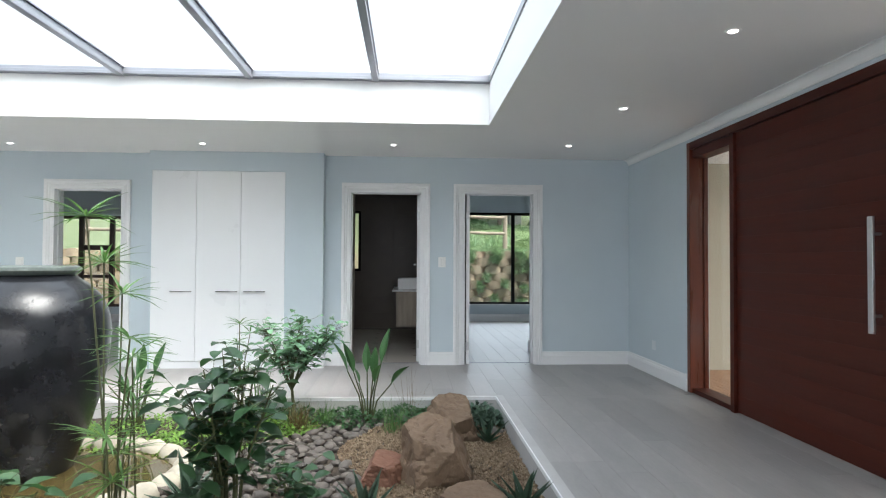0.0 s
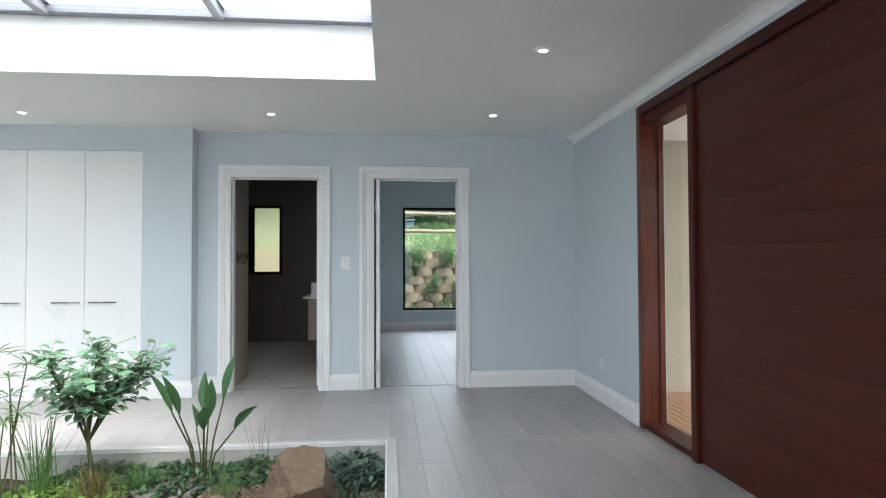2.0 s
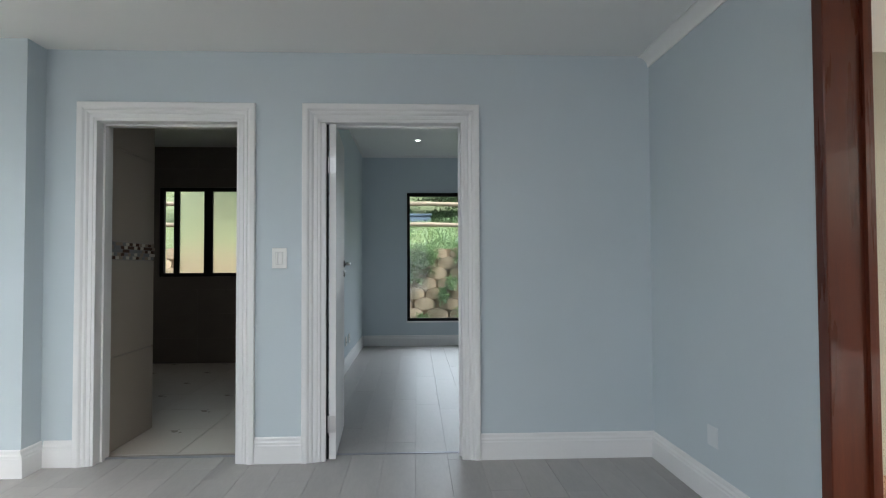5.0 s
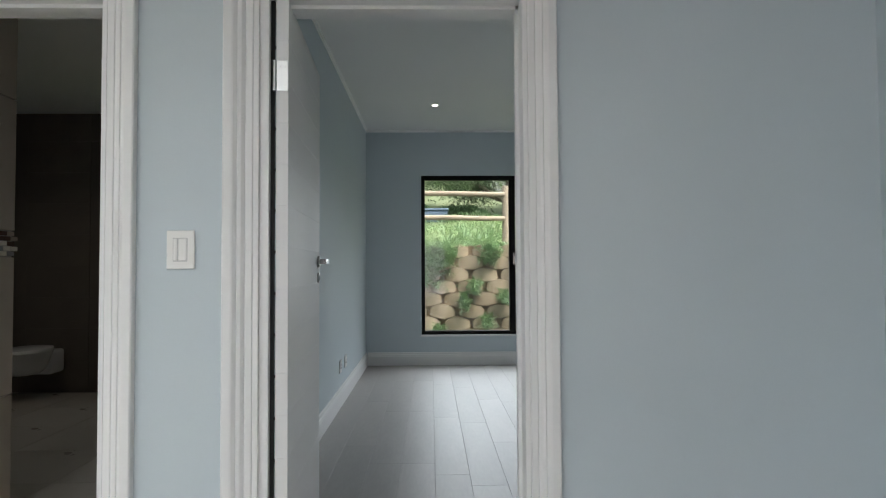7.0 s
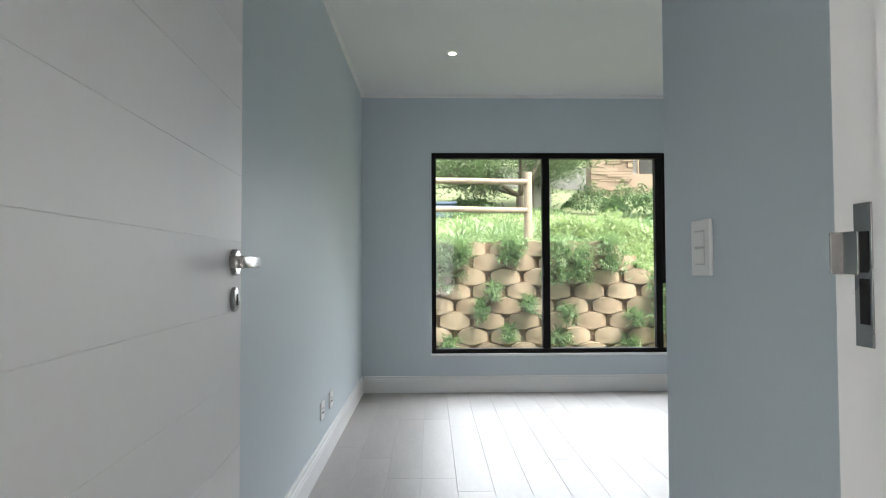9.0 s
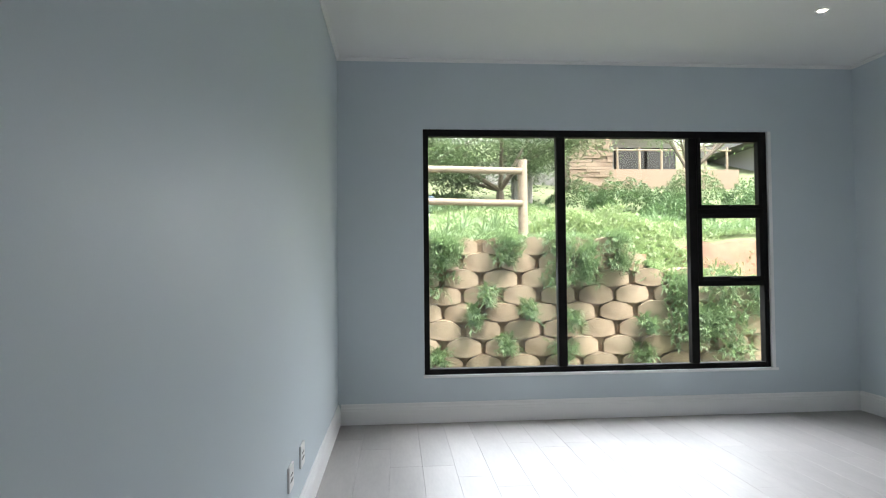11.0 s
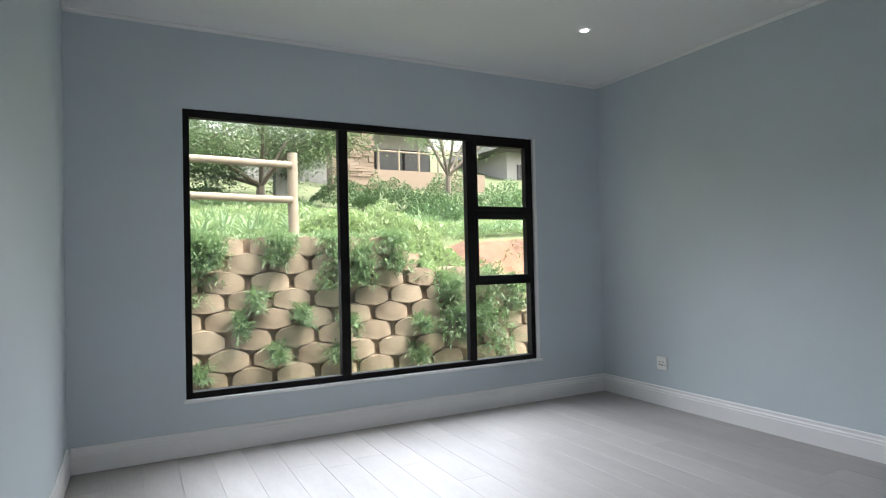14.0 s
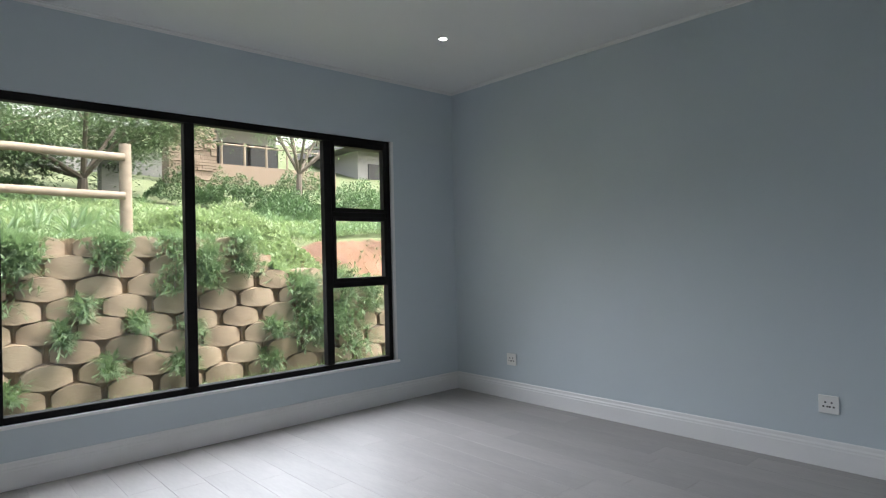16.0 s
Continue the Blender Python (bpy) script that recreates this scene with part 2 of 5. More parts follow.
# walls of the hall
structure("wall_rooms", boxes((LX - 0.2, D3[0], WY0, WY1, 0, BC), (D3[1], D1[0], WY0, WY1, 0, BC), (D1[1], D2[0], WY0, WY1, 0, BC), (D2[1], RX + 0.2, WY0, WY1, 0, BC),
          (D3[0], D3[1], WY0, WY1, DH, BC), (D1[0], D1[1], WY0, WY1, DH, BC), (D2[0], D2[1], WY0, WY1, DH, BC)), WALL, "blue-grey painted plaster wall with three doorways", "wall")
structure("wall_entrance", boxes((RX, RX + 0.2, 5.965, WY0, 0, HC + 0.1), (RX, RX + 0.2, NY, 5.965, 2.385, HC + 0.1), (RX, RX + 0.2, NY, 2.6, 0, 2.385)), WALL, "blue-grey painted wall around the entrance door", "wall")
structure("wall_far_side", boxes((LX - 0.2, LX, NY, WY0, 0, HC + 0.1)), WALL, "blue-grey painted plaster wall", "wall")
# unseen back wall; its wide opening is added to let light in
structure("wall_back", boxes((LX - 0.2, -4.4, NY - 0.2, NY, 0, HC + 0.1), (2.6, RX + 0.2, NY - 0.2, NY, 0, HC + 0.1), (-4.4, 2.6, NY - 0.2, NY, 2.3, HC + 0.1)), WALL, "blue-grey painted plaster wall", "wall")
structure("wall_cupboard_side", boxes((-0.85, -0.412, CUPY, WY0, 0, HC), (-2.38, -0.85, CUPY, WY0, 2.265, HC), (-2.38, -2.355, CUPY, WY0, 0, 2.265)), WALL, "blue-grey projecting wall around built-in cupboards", "wall")
# unseen slab added as ground outside that opening
structure("pavement", boxes((-12, 8, -14, NY, -0.3, -0.02)), CONCRETE, "grey paved slab added outside the unseen back opening", "pavement")
# ceilings
structure("ceiling_hall", boxes((SX1, RX, NY, WY0, HC, HC + 0.1), (LX, SX0, NY, WY0, HC, HC + 0.1), (SX0, SX1, NY, SY0, HC, HC + 0.1), (SX0, SX1, SY1, WY0, HC, HC + 0.1)), CEIL, "white painted ceiling with a large roof light opening", "ceiling")
structure("rooflight_upstand", boxes((SX1, SX1 + 0.1, SY0, SY1, HC + 0.1, 3.02), (SX0 - 0.1, SX0, SY0, SY1, HC + 0.1, 3.02), (SX0 - 0.1, SX1 + 0.1, SY0 - 0.1, SY0, HC + 0.1, 3.02), (SX0 - 0.1, SX1 + 0.1, SY1, SY1 + 0.1, HC + 0.1, 3.02)), CEIL, "white plastered upstand below the roof light", "upstand")
# bedroom
structure("wall_bedroom_west", boxes((BX0 - 0.12, BX0, WY1, BY1, -0.4, BC + 0.1)), WALL, "blue-grey painted bedroom wall", "wall")
structure("wall_bedroom_east", boxes((BX1, BX1 + 0.2, WY1, OUT, -0.4, BC + 0.1)), WALL, "blue-grey painted bedroom wall", "wall")
structure("wall_bedroom_return", boxes((2.265, BX1, WY1, 8.615, 0, BC)), WALL, "blue-grey wall return beside the bedroom door", "wall")
WX0, WX1, WZ0, WZ1 = 1.668, 4.513, 0.362, 2.278
BB = 11.40                        # bathroom back wall
B1 = (-1.38, -0.30, 1.06, 2.17)    # bathroom window
L1 = (-6.6, -4.6, 0.30, 2.13)     # far room window
structure("wall_garden", boxes((-8, L1[0], BY1, OUT, -0.4, BC + 0.1), (L1[1], -2.42, BY1, OUT, -0.4, BC + 0.1), (BX0 - 0.12, WX0, BY1, OUT, -0.4, BC + 0.1), (WX1, BX1, BY1, OUT, -0.4, BC + 0.1),
          (L1[0], L1[1], BY1, OUT, -0.4, L1[2]), (L1[0], L1[1], BY1, OUT, L1[3], BC + 0.1),
          (WX0, WX1, BY1, OUT, -0.4, WZ0), (WX0, WX1, BY1, OUT, WZ1, BC + 0.1)), WALL, "blue-grey painted window wall", "wall")
structure("wall_bathroom_back", boxes((-2.3, B1[0], BB, BB + 0.2, -0.4, BC), (B1[1], BX0 - 0.12, BB, BB + 0.2, -0.4, BC), (B1[0], B1[1], BB, BB + 0.2, -0.4, B1[2]), (B1[0], B1[1], BB, BB + 0.2, B1[3], BC)), DARKTILE, "dark tiled bathroom wall with a window", "wall")
structure("ceiling_bedroom", boxes((BX0, BX1, WY1, BY1, BC, BC + 0.1)), CEIL, "white painted bedroom ceiling", "ceiling")
structure("ceiling_bathroom", boxes((-2.3, BX0 - 0.12, WY1, BB, BC - 0.15, BC + 0.1)), CEIL, "white bathroom ceiling", "ceiling")
structure("ceiling_far_room", boxes((-8, -2.42, WY1, BY1, BC, BC + 0.1)), CEIL, "white painted ceiling", "ceiling")
structure("wall_bathroom_west", boxes((-2.42, -2.3, WY1, OUT, -0.4, BC + 0.1)), WALL, "painted partition wall", "wall")
structure("wall_far_room_west", boxes((-8.2, -8, WY1, OUT, -0.4, BC + 0.1)), WALL, "painted wall", "wall")

# ---- cornices and skirtings ----
def profile_run(name, prof, p0, p1, out, mat, label, category):
    """A moulding of (out, height) profile points along a straight line p0 to p1; out is the unit way off the wall."""
    bm = bmesh.new()
    p0, p1, out = Vector(p0), Vector(p1), Vector(out)
    a = [bm.verts.new(p0 + out * o + Vector((0, 0, h))) for o, h in prof]
    b = [bm.verts.new(p1 + out * o + Vector((0, 0, h))) for o, h in prof]
    k = len(prof)
    for i in range(k):
        bm.faces.new((a[i], a[(i + 1) % k], b[(i + 1) % k], b[i]))
    bm.faces.new(a)
    bm.faces.new(list(reversed(b)))
    return structure(name, bm, mat, label, category)


SK = [(0.0, 0.0), (0.020, 0.0), (0.020, 0.105), (0.017, 0.112), (0.017, 0.122), (0.011, 0.132), (0.010, 0.148), (0.006, 0.155), (0.0, 0.155)]
CASE = 0.098
SKL = "white painted skirting board with a moulded top"
for p0, p1, o in (((D3[1] + CASE, WY0, 0), (-2.38, WY0, 0), (0, -1, 0)), ((-2.38, WY0, 0), (-2.38, CUPY - 0.02, 0), (-1, 0, 0)), ((-0.85, CUPY, 0), (-0.412, CUPY, 0), (0, -1, 0)),
                  ((-0.412, CUPY - 0.02, 0), (-0.412, WY0, 0), (1, 0, 0)), ((-0.392, WY0, 0), (D1[0] - CASE, WY0, 0), (0, -1, 0)), ((D1[1] + CASE, WY0, 0), (D2[0] - CASE, WY0, 0), (0, -1, 0)),
                  ((D2[1] + CASE, WY0, 0), (RX, WY0, 0), (0, -1, 0)), ((RX, WY0 - 0.02, 0), (RX, 5.98, 0), (-1, 0, 0)), ((LX, WY0, 0), (D3[0] - CASE, WY0, 0), (0, -1, 0)),
                  ((LX, NY, 0), (LX, WY0 - 0.02, 0), (1, 0, 0)), ((LX, NY, 0), (RX, NY, 0), (0, 1, 0)),
                  ((BX0, WY1, 0), (BX0, BY1, 0), (1, 0, 0)), ((BX0 + 0.02, BY1, 0), (BX1 - 0.02, BY1, 0), (0, -1, 0)), ((BX1, 8.62, 0), (BX1, BY1, 0), (-1, 0, 0)),
                  ((2.265, 7.74, 0), (2.265, 8.615, 0), (-1, 0, 0)), ((2.245, 8.615, 0), (BX1 - 0.02, 8.62, 0), (0, 1, 0)), ((-8, BY1, 0), (-2.42, BY1, 0), (0, -1, 0))):
    profile_run("baseboard", SK, p0, p1, o, WHITE, SKL, "skirting")
# rounded cap where the skirting meets the entrance frame
structure("baseboard_end", box(bmesh.new(), RX - 0.028, RX, 5.968, 6.018, 0, 0.165, bevel=0.006, segments=2), WHITE, "white painted skirting end block", "skirting")


def cove(size):
    pts = [(0.0, 0.0), (0.0, -size), (0.006, -size)]
    for i in range(7):
        a = math.pi / 2 * i / 6
        pts.append((size - (size - 0.008) * math.cos(a) , -size + (size - 0.008) * math.sin(a)))
    return pts + [(size, 0.0)]


CV = cove(0.07)
profile_run("cornice", CV, (RX, WY0, HC), (RX, NY, HC), (-1, 0, 0), CEIL, "white plaster cove cornice", "cornice")
CV2 = cove(0.022)
for p0, p1, o in (((BX0, WY1, BC), (BX0, BY1, BC), (1, 0, 0)), ((BX0, BY1, BC), (BX1, BY1, BC), (0, -1, 0)), ((BX1, 8.62, BC), (BX1, BY1, BC), (-1, 0, 0))):
    profile_run("cornice", CV2, p0, p1, o, CEIL, "white plaster cove cornice", "cornice")


# ---- doorways ----
CASING = ((0.004, 0.0), (0.004, 0.009), (0.007, 0.012), (0.026, 0.012), (0.029, 0.009), (0.032, 0.012), (0.040, 0.019), (0.050, 0.0215), (0.053, 0.018), (0.056, 0.021), (0.064, 0.028), (0.070, 0.030), (0.094, 0.030), (0.098, 0.026), (0.098, 0.0))


def doorway(name, d, label, hinge_side):
    """A lined doorway with a moulded casing on the hall side."""
    x0, x1 = d
    t = thing(name, (0, 0, 0), label, "doorway", kind="structure")
    bm = bmesh.new()
    rings = []
    for ex, ez, mx, mz in ((x0, 0.0, -1, 0), (x0, DH, -1, 1), (x1, DH, 1, 1), (x1, 0.0, 1, 0)):
        rings.append([bm.verts.new((ex + mx * o, WY0 + 0.002 - dep, ez + mz * o)) for o, dep in CASING])
    for p, q in zip(rings, rings[1:]):
        for i in range(len(CASING) - 1):
            bm.faces.new((p[i], p[i + 1], q[i + 1], q[i]))
    part("casing", bm, WHITE, t, "white moulded door casing")
    bm = boxes((x0 - 0.004, x0 + 0.014, WY0 - 0.008, WY1 + 0.002, 0, DH), (x1 - 0.014, x1 + 0.004, WY0 - 0.008, WY1 + 0.002, 0, DH), (x0 - 0.004, x1 + 0.004, WY0 - 0.008, WY1 + 0.002, DH - 0.014, DH + 0.004), bevel=0.002)
    part("lining", bm, WHITE, t)
    bm = boxes((x0 + 0.014, x0 + 0.026, WY1 - 0.115, WY1 - 0.08, 0, DH - 0.014), (x1 - 0.026, x1 - 0.014, WY1 - 0.115, WY1 - 0.08, 0, DH - 0.014), (x0 + 0.014, x1 - 0.014, WY1 - 0.115, WY1 - 0.08, DH - 0.026, DH - 0.014))
    part("door_stop", bm, WHITE, t)
    part("threshold", boxes((x0, x1, WY1 - 0.06, WY1 - 0.03, -0.01, 0.004)), ALUM, t, "thin grey metal threshold strip")
    return t


def lever(parent, x, z, side):
    """Flat satin lever with a return end, and a key rose, on the +y face of a leaf (side +1) or its -y face (-1)."""
    h = part("handle", lathe([(0.026, 0), (0.026, 0.007), (0.023, 0.010), (0.010, 0.010), (0.009, 0.045)], 24), SATIN, parent, "satin steel lever handle", True, pose(x, side * 0.02, z, -90 * side))
    bm = bmesh.new()
    box(bm, -0.011, 0.112, -0.011, 0.011, 0.038, 0.050, bevel=0.003, segments=2)
    box(bm, 0.098, 0.112, -0.011, 0.011, 0.022, 0.040, bevel=0.003, segments=2)
    part("lever", bm, SATIN, h, "", True, pose(0, 0, 0, 0, 0, 180))
    k = part("key_rose", lathe([(0.024, 0), (0.024, 0.006), (0.021, 0.008)], 24), SATIN, parent, "", True, pose(x, side * 0.02, z - 0.072, -90 * side))
    part("keyhole", boxes((-0.003, 0.003, -0.011, 0.011, 0.0075, 0.0095)), SLOT, k)
    return h


def door_leaf(name, place, width, label, flip):
    """A grooved white leaf from its hinge edge (x = 0) to its lock edge, 40 mm thick about y = 0; copies of one board between V-joints."""
    t = thing(name, place, label, "door", kind="structure")
    bh = 0.1365
    me = mesh_of(box(bmesh.new(), 0.0, width, -0.02, 0.02, 0, bh, bevel=0.0008), "board", DOORW)
    for i in range(15):
        piece("board", me, t, pose(0, 0, 0.008 + i * bh - (0.02 if i == 14 else 0) * 0))
    lever(t, width - 0.06, 1.195, 1)
    lever(t, width - 0.06, 1.195, -1)
    for z in (0.22, 1.80):
        hg = part("hinge", boxes((-0.004, 0.0, -0.019, 0.019, -0.05, 0.05), (-0.0065, -0.0035, -0.012, -0.008, -0.035, -0.027), (-0.0065, -0.0035, 0.004, 0.008, -0.035, -0.027), (-0.0065, -0.0035, -0.012, -0.008, 0.027, 0.035), (-0.0065, -0.0035, 0.004, 0.008, 0.027, 0.035)), STEEL, t, "steel butt hinge", False, pose(0, 0, z))
        tb = bmesh.new()
        tube(tb, [(0, 0, -0.05), (0, 0, 0.05)], 0.006, 0.006, 10)
        part("knuckle", tb, STEEL, hg, "", True, pose(-0.005, flip * 0.024, 0))
    return t


doorway("door_1", D1, "white painted doorway into a dark bathroom", 1)
doorway("door_2", D2, "white painted doorway into the bedroom", -1)
doorway("door_3", D3, "white painted doorway into another room", 1)
door_leaf("door_leaf_2", pose(1.296, 7.547, 0.0, 0, 0, 93.2), 0.785, "open white door with horizontal grooves and steel lever", 1)
m = pose(D1[1] - 0.036, WY1 + 0.022, 0.0, 0, 0, 88.5)
door_leaf("door_leaf_1", m, 0.76, "open white door with horizontal grooves and steel lever", -1)
# black seal with studs on the hinge side of the bedroom doorway
seal = thing("door_seal", (1.258, 7.548, 0), "black rubber seal strip on the door lining", "seal")
part("strip", boxes((0, 0.012, 0, 0.010, 0.01, DH - 0.02)), RUBBER, seal)
part("stile", boxes((-0.032, 0.0, -0.02, 0.03, 0, DH - 0.014), bevel=0.002), WHITE, seal, "white hinge stile")
stud = mesh_of(lathe([(0.006, 0), (0.005, 0.004), (0.002, 0.006)], 8), "stud", RUBBER, True)
for i in range(14):
    piece("stud", stud, seal, pose(0.012, 0.001, 0.14 + 0.135 * i, 0, 90, 0))
# strike plate in the lock-side lining
sp = thing("strike_plate", (D2[1] - 0.014, WY1 - 0.042, 1.176), "satin steel strike plate in the door lining", "strike plate")
part("plate", boxes((-0.002, 0.0, -0.012, 0.012, -0.07, 0.07), bevel=0.0005), SATIN, sp)
part("latch_hole", boxes((-0.003, -0.0015, -0.008, 0.003, 0.002, 0.042)), SLOT, sp)
part("bolt_hole", boxes((-0.003, -0.0015, -0.008, 0.004, -0.048, -0.004)), SLOT, sp)
part("lip", boxes((-0.0035, -0.0005, 0.005, 0.036, 0.0, 0.043), (-0.010, -0.0005, 0.034, 0.037, 0.0, 0.043), bevel=0.0006), SATIN, sp, "bent lip over the lining edge")

# ---- built-in cupboards ----
cup = thing("built_in_cupboard", (-2.355, CUPY, 0), "white flush built-in cupboard with three tall doors", "cupboard")
part("carcass", boxes((0, 1.505, 0.025, 0.18, 0.08, 2.265)), CUPB, cup)
part("plinth", boxes((0, 1.505, 0.012, 0.05, 0, 0.078)), CUPB, cup, "white plinth board")
for i, hx in enumerate((0.345, 0.855 - 0.0, 1.17)):
    x0 = i * 0.5017
    d = part("door", box(bmesh.new(), x0 + 0.0018, x0 + 0.4999, 0.0, 0.02, 0.083, 2.262, bevel=0.0015), CUPB, cup)
    bm = boxes((hx - 0.12, hx + 0.12, -0.032, -0.022, 0.872, 0.884), (hx - 0.10, hx - 0.09, -0.024, 0.0, 0.873, 0.883), (hx + 0.09, hx + 0.10, -0.024, 0.0, 0.873, 0.883), bevel=0.001)
    part("handle", bm, SATIN, d, "slim brushed steel bar handle")


# ---- switches and sockets ----
def wall_switch(place, rockers, label):
    """Faces -y at its place."""
    t = thing("light_switch", place, label, "switch")
    part("plate", box(bmesh.new(), -0.0445, 0.0445, -0.009, 0, -0.062, 0.062, bevel=0.003, segments=2), PLASTIC, t)
    # flat grey panel: shade of the rocker gaps put into its colour
    part("gap_shade_panel", boxes((-0.023, 0.023, -0.0098, -0.008, -0.038, 0.038)), INK2, t)
    n = len(rockers)
    for x0, x1, z0, z1 in rockers:
        part("rocker", box(bmesh.new(), x0, x1, -0.013, -0.008, z0, z1, bevel=0.002), PLASTIC, t)
    return t


def socket(place, label, twin=True):
    t = thing("wall_socket", place, label, "socket")
    part("plate", box(bmesh.new(), -0.052, 0.052, -0.010, 0, -0.052, 0.052, bevel=0.003, segments=2), PLASTIC, t)
    hole = mesh_of(boxes((-0.0045, 0.0045, -0.0108, -0.009, -0.0045, 0.0045)), "pin_hole", SLOT)
    for x, z in ((-0.026, -0.012), (-0.006, -0.012), (-0.016, 0.012), (0.006, -0.012), (0.026, -0.012), (0.016, 0.012)):
        piece("pin_hole", hole, t, pose(x, 0, z))
    return t


wall_switch(pose(0.98, WY0, 1.228), ((-0.021, -0.008, -0.036, 0.036), (-0.006, 0.021, -0.036, 0.036)), "white plastic light switch between the doorways")
wall_switch(pose(2.265, 8.40, 1.225, 0, 0, -90), ((-0.021, 0.021, -0.036, -0.002), (-0.021, 0.021, 0.002, 0.036)), "white plastic light switch beside the bedroom door")
wall_switch(pose(-3.9, WY0 - 0.0, 1.2), ((-0.021, 0.021, -0.036, 0.036),), "white plastic light switch beside a doorway")
socket(pose(BX1, 12.07, 0.345, 0, 0, -90), "white double socket above the skirting")
socket(pose(BX1, 9.66, 0.36, 0, 0, -90), "white double socket above the skirting")
socket(pose(BX0, 10.70, 0.33, 0, 0, 90), "white socket on the bedroom wall")
socket(pose(BX0, 11.00, 0.33, 0, 0, 90), "white socket on the bedroom wall")
hs = thing("blank_plate", pose(RX, 6.78, 0.33, 0, 0, -90), "pale blue blank wall plate", "wall plate")
part("plate", box(bmesh.new(), -0.05, 0.05, -0.005, 0, -0.05, 0.05, bevel=0.002), material("pale_blue_plastic", (0.68, 0.72, 0.75), 0.35, vary=0.01, bump=0.0), hs)


# ---- downlights ----
def downlight(x, y, z, watts):
    t = thing("downlight", (x, y, z), "small round recessed ceiling downlight, lit", "downlight", "ceiling downlights")
    part("ring", lathe([(0.026, 0.0), (0.026, -0.006), (0.040, -0.004), (0.042, 0.0)], 24, close=False), WHITE, t, "", True)
    part("lens", lathe([(0.027, -0.001), (0.025, -0.004)], 24), LAMPGLOW, t, "glowing lens")
    if watts:
        d = bpy.data.lights.new("downlight_beam", "SPOT")
        d.energy, d.spot_size, d.spot_blend, d.shadow_soft_size, d.color = watts, radians(120), 0.8, 0.03, (1.0, 0.93, 0.82)
        new("downlight_beam", d).matrix_basis = pose(x, y, z - 0.012)


for x, y in ((2.33, 3.49), (2.32, 5.12), (2.29, 6.68), (0.41, 6.78), (-1.64, 6.89), (-3.72, 7.03)):
    downlight(x, y, HC, 2)
for x, y in ((1.83, 11.62), (4.19, 11.72)):
    downlight(x, y, BC, 2)
downlight(-1.50, 10.3, BC - 0.15, 5)

# ---- roof light glazing ----
rl = thing("rooflight", (0, 0, 0), "glazed roof light with grey aluminium bars", "roof light")
RZ = 2.865
for nm, b in (("rail", (SX0, SX1, SY1 - 0.07, SY1 - 0.002, RZ, RZ + 0.035)), ("rail", (SX0, SX1, SY1 - 0.05, SY1 - 0.002, RZ + 0.037, RZ + 0.07)), ("rail", (SX0, SX1, SY0 + 0.002, SY0 + 0.07, RZ, RZ + 0.07)),
              ("rail", (SX1 - 0.012, SX1 - 0.002, SY0, SY1 - 0.07, RZ, RZ + 0.06)), ("rail", (SX0 + 0.002, SX0 + 0.05, SY0, SY1 - 0.07, RZ, RZ + 0.06))):
    part(nm, box(bmesh.new(), *b, bevel=0.004), ALUM, rl)
for i in range(5):
    x = 0.27 - 1.115 * i
    part("glazing_bar", box(box(box(bmesh.new(), x - 0.028, x + 0.028, SY0, SY1 - 0.03, RZ - 0.012, RZ + 0.02, bevel=0.003), x - 0.018, x + 0.018, SY0, SY1 - 0.03, RZ + 0.02, RZ + 0.06, bevel=0.003), x - 0.034, x + 0.034, SY0, SY1 - 0.03, RZ + 0.06, RZ + 0.07), ALUM, rl)
xs = [SX0] + [0.27 - 1.115 * i for i in range(4, -1, -1)] + [SX1]
for a, b in zip(xs, xs[1:]):
    g = part("pane", boxes((a + 0.02, b - 0.02, SY0, SY1 - 0.03, RZ + 0.074, RZ + 0.082)), GLASS, rl)
    g.visible_shadow = False


# ---- windows ----
def bar(t, name, x0, x1, z0, z1, y0, y1, mat):
    return part(name, box(bmesh.new(), x0, x1, y0, y1, z0, z1, bevel=0.003), mat, t)


w = thing("window_1", (0, 0, 0), "large black aluminium window with three small side lights", "window", kind="structure")
FY = BY1 + 0.015
fw = 0.042
for x0, x1, z0, z1 in ((WX0, WX0 + fw, WZ0, WZ1), (WX1 - fw - 0.03, WX1 - 0.03, WZ0, WZ1), (WX0 + fw, WX1 - fw - 0.03, WZ0, WZ0 + fw), (WX0 + fw, WX1 - fw - 0.03, WZ1 - fw - 0.01, WZ1)):
    bar(w, "window_frame", x0, x1, z0, z1, FY, FY + 0.07, BLACKF)
XR = WX1 - fw - 0.03
bar(w, "mullion", 2.733, 2.803, WZ0 + fw, WZ1 - fw - 0.01, FY + 0.004, FY + 0.066, BLACKF)
bar(w, "mullion", 3.825, 3.89, WZ0 + fw, WZ1 - fw - 0.01, FY + 0.004, FY + 0.066, BLACKF)
bar(w, "transom", 3.89, XR, 1.607, 1.647, FY + 0.004, FY + 0.066, BLACKF)
bar(w, "transom", 3.89, XR, 1.022, 1.067, FY + 0.004, FY + 0.066, BLACKF)
for z0, z1 in ((1.647, WZ1 - fw - 0.01), (1.067, 1.607)):
    sash = part("sash", boxes((3.89, 3.923, FY - 0.006, FY + 0.05, z0, z1), (XR - 0.033, XR, FY - 0.006, FY + 0.05, z0, z1), (3.923, XR - 0.033, FY - 0.006, FY + 0.05, z0, z0 + 0.033), (3.923, XR - 0.033, FY - 0.006, FY + 0.05, z1 - 0.033, z1), bevel=0.002), BLACKF, w)
    part("catch", box(bmesh.new(), 4.15, 4.24, FY - 0.02, FY - 0.006, z0 + 0.01, z0 + 0.024, bevel=0.003), BLACKF, sash)
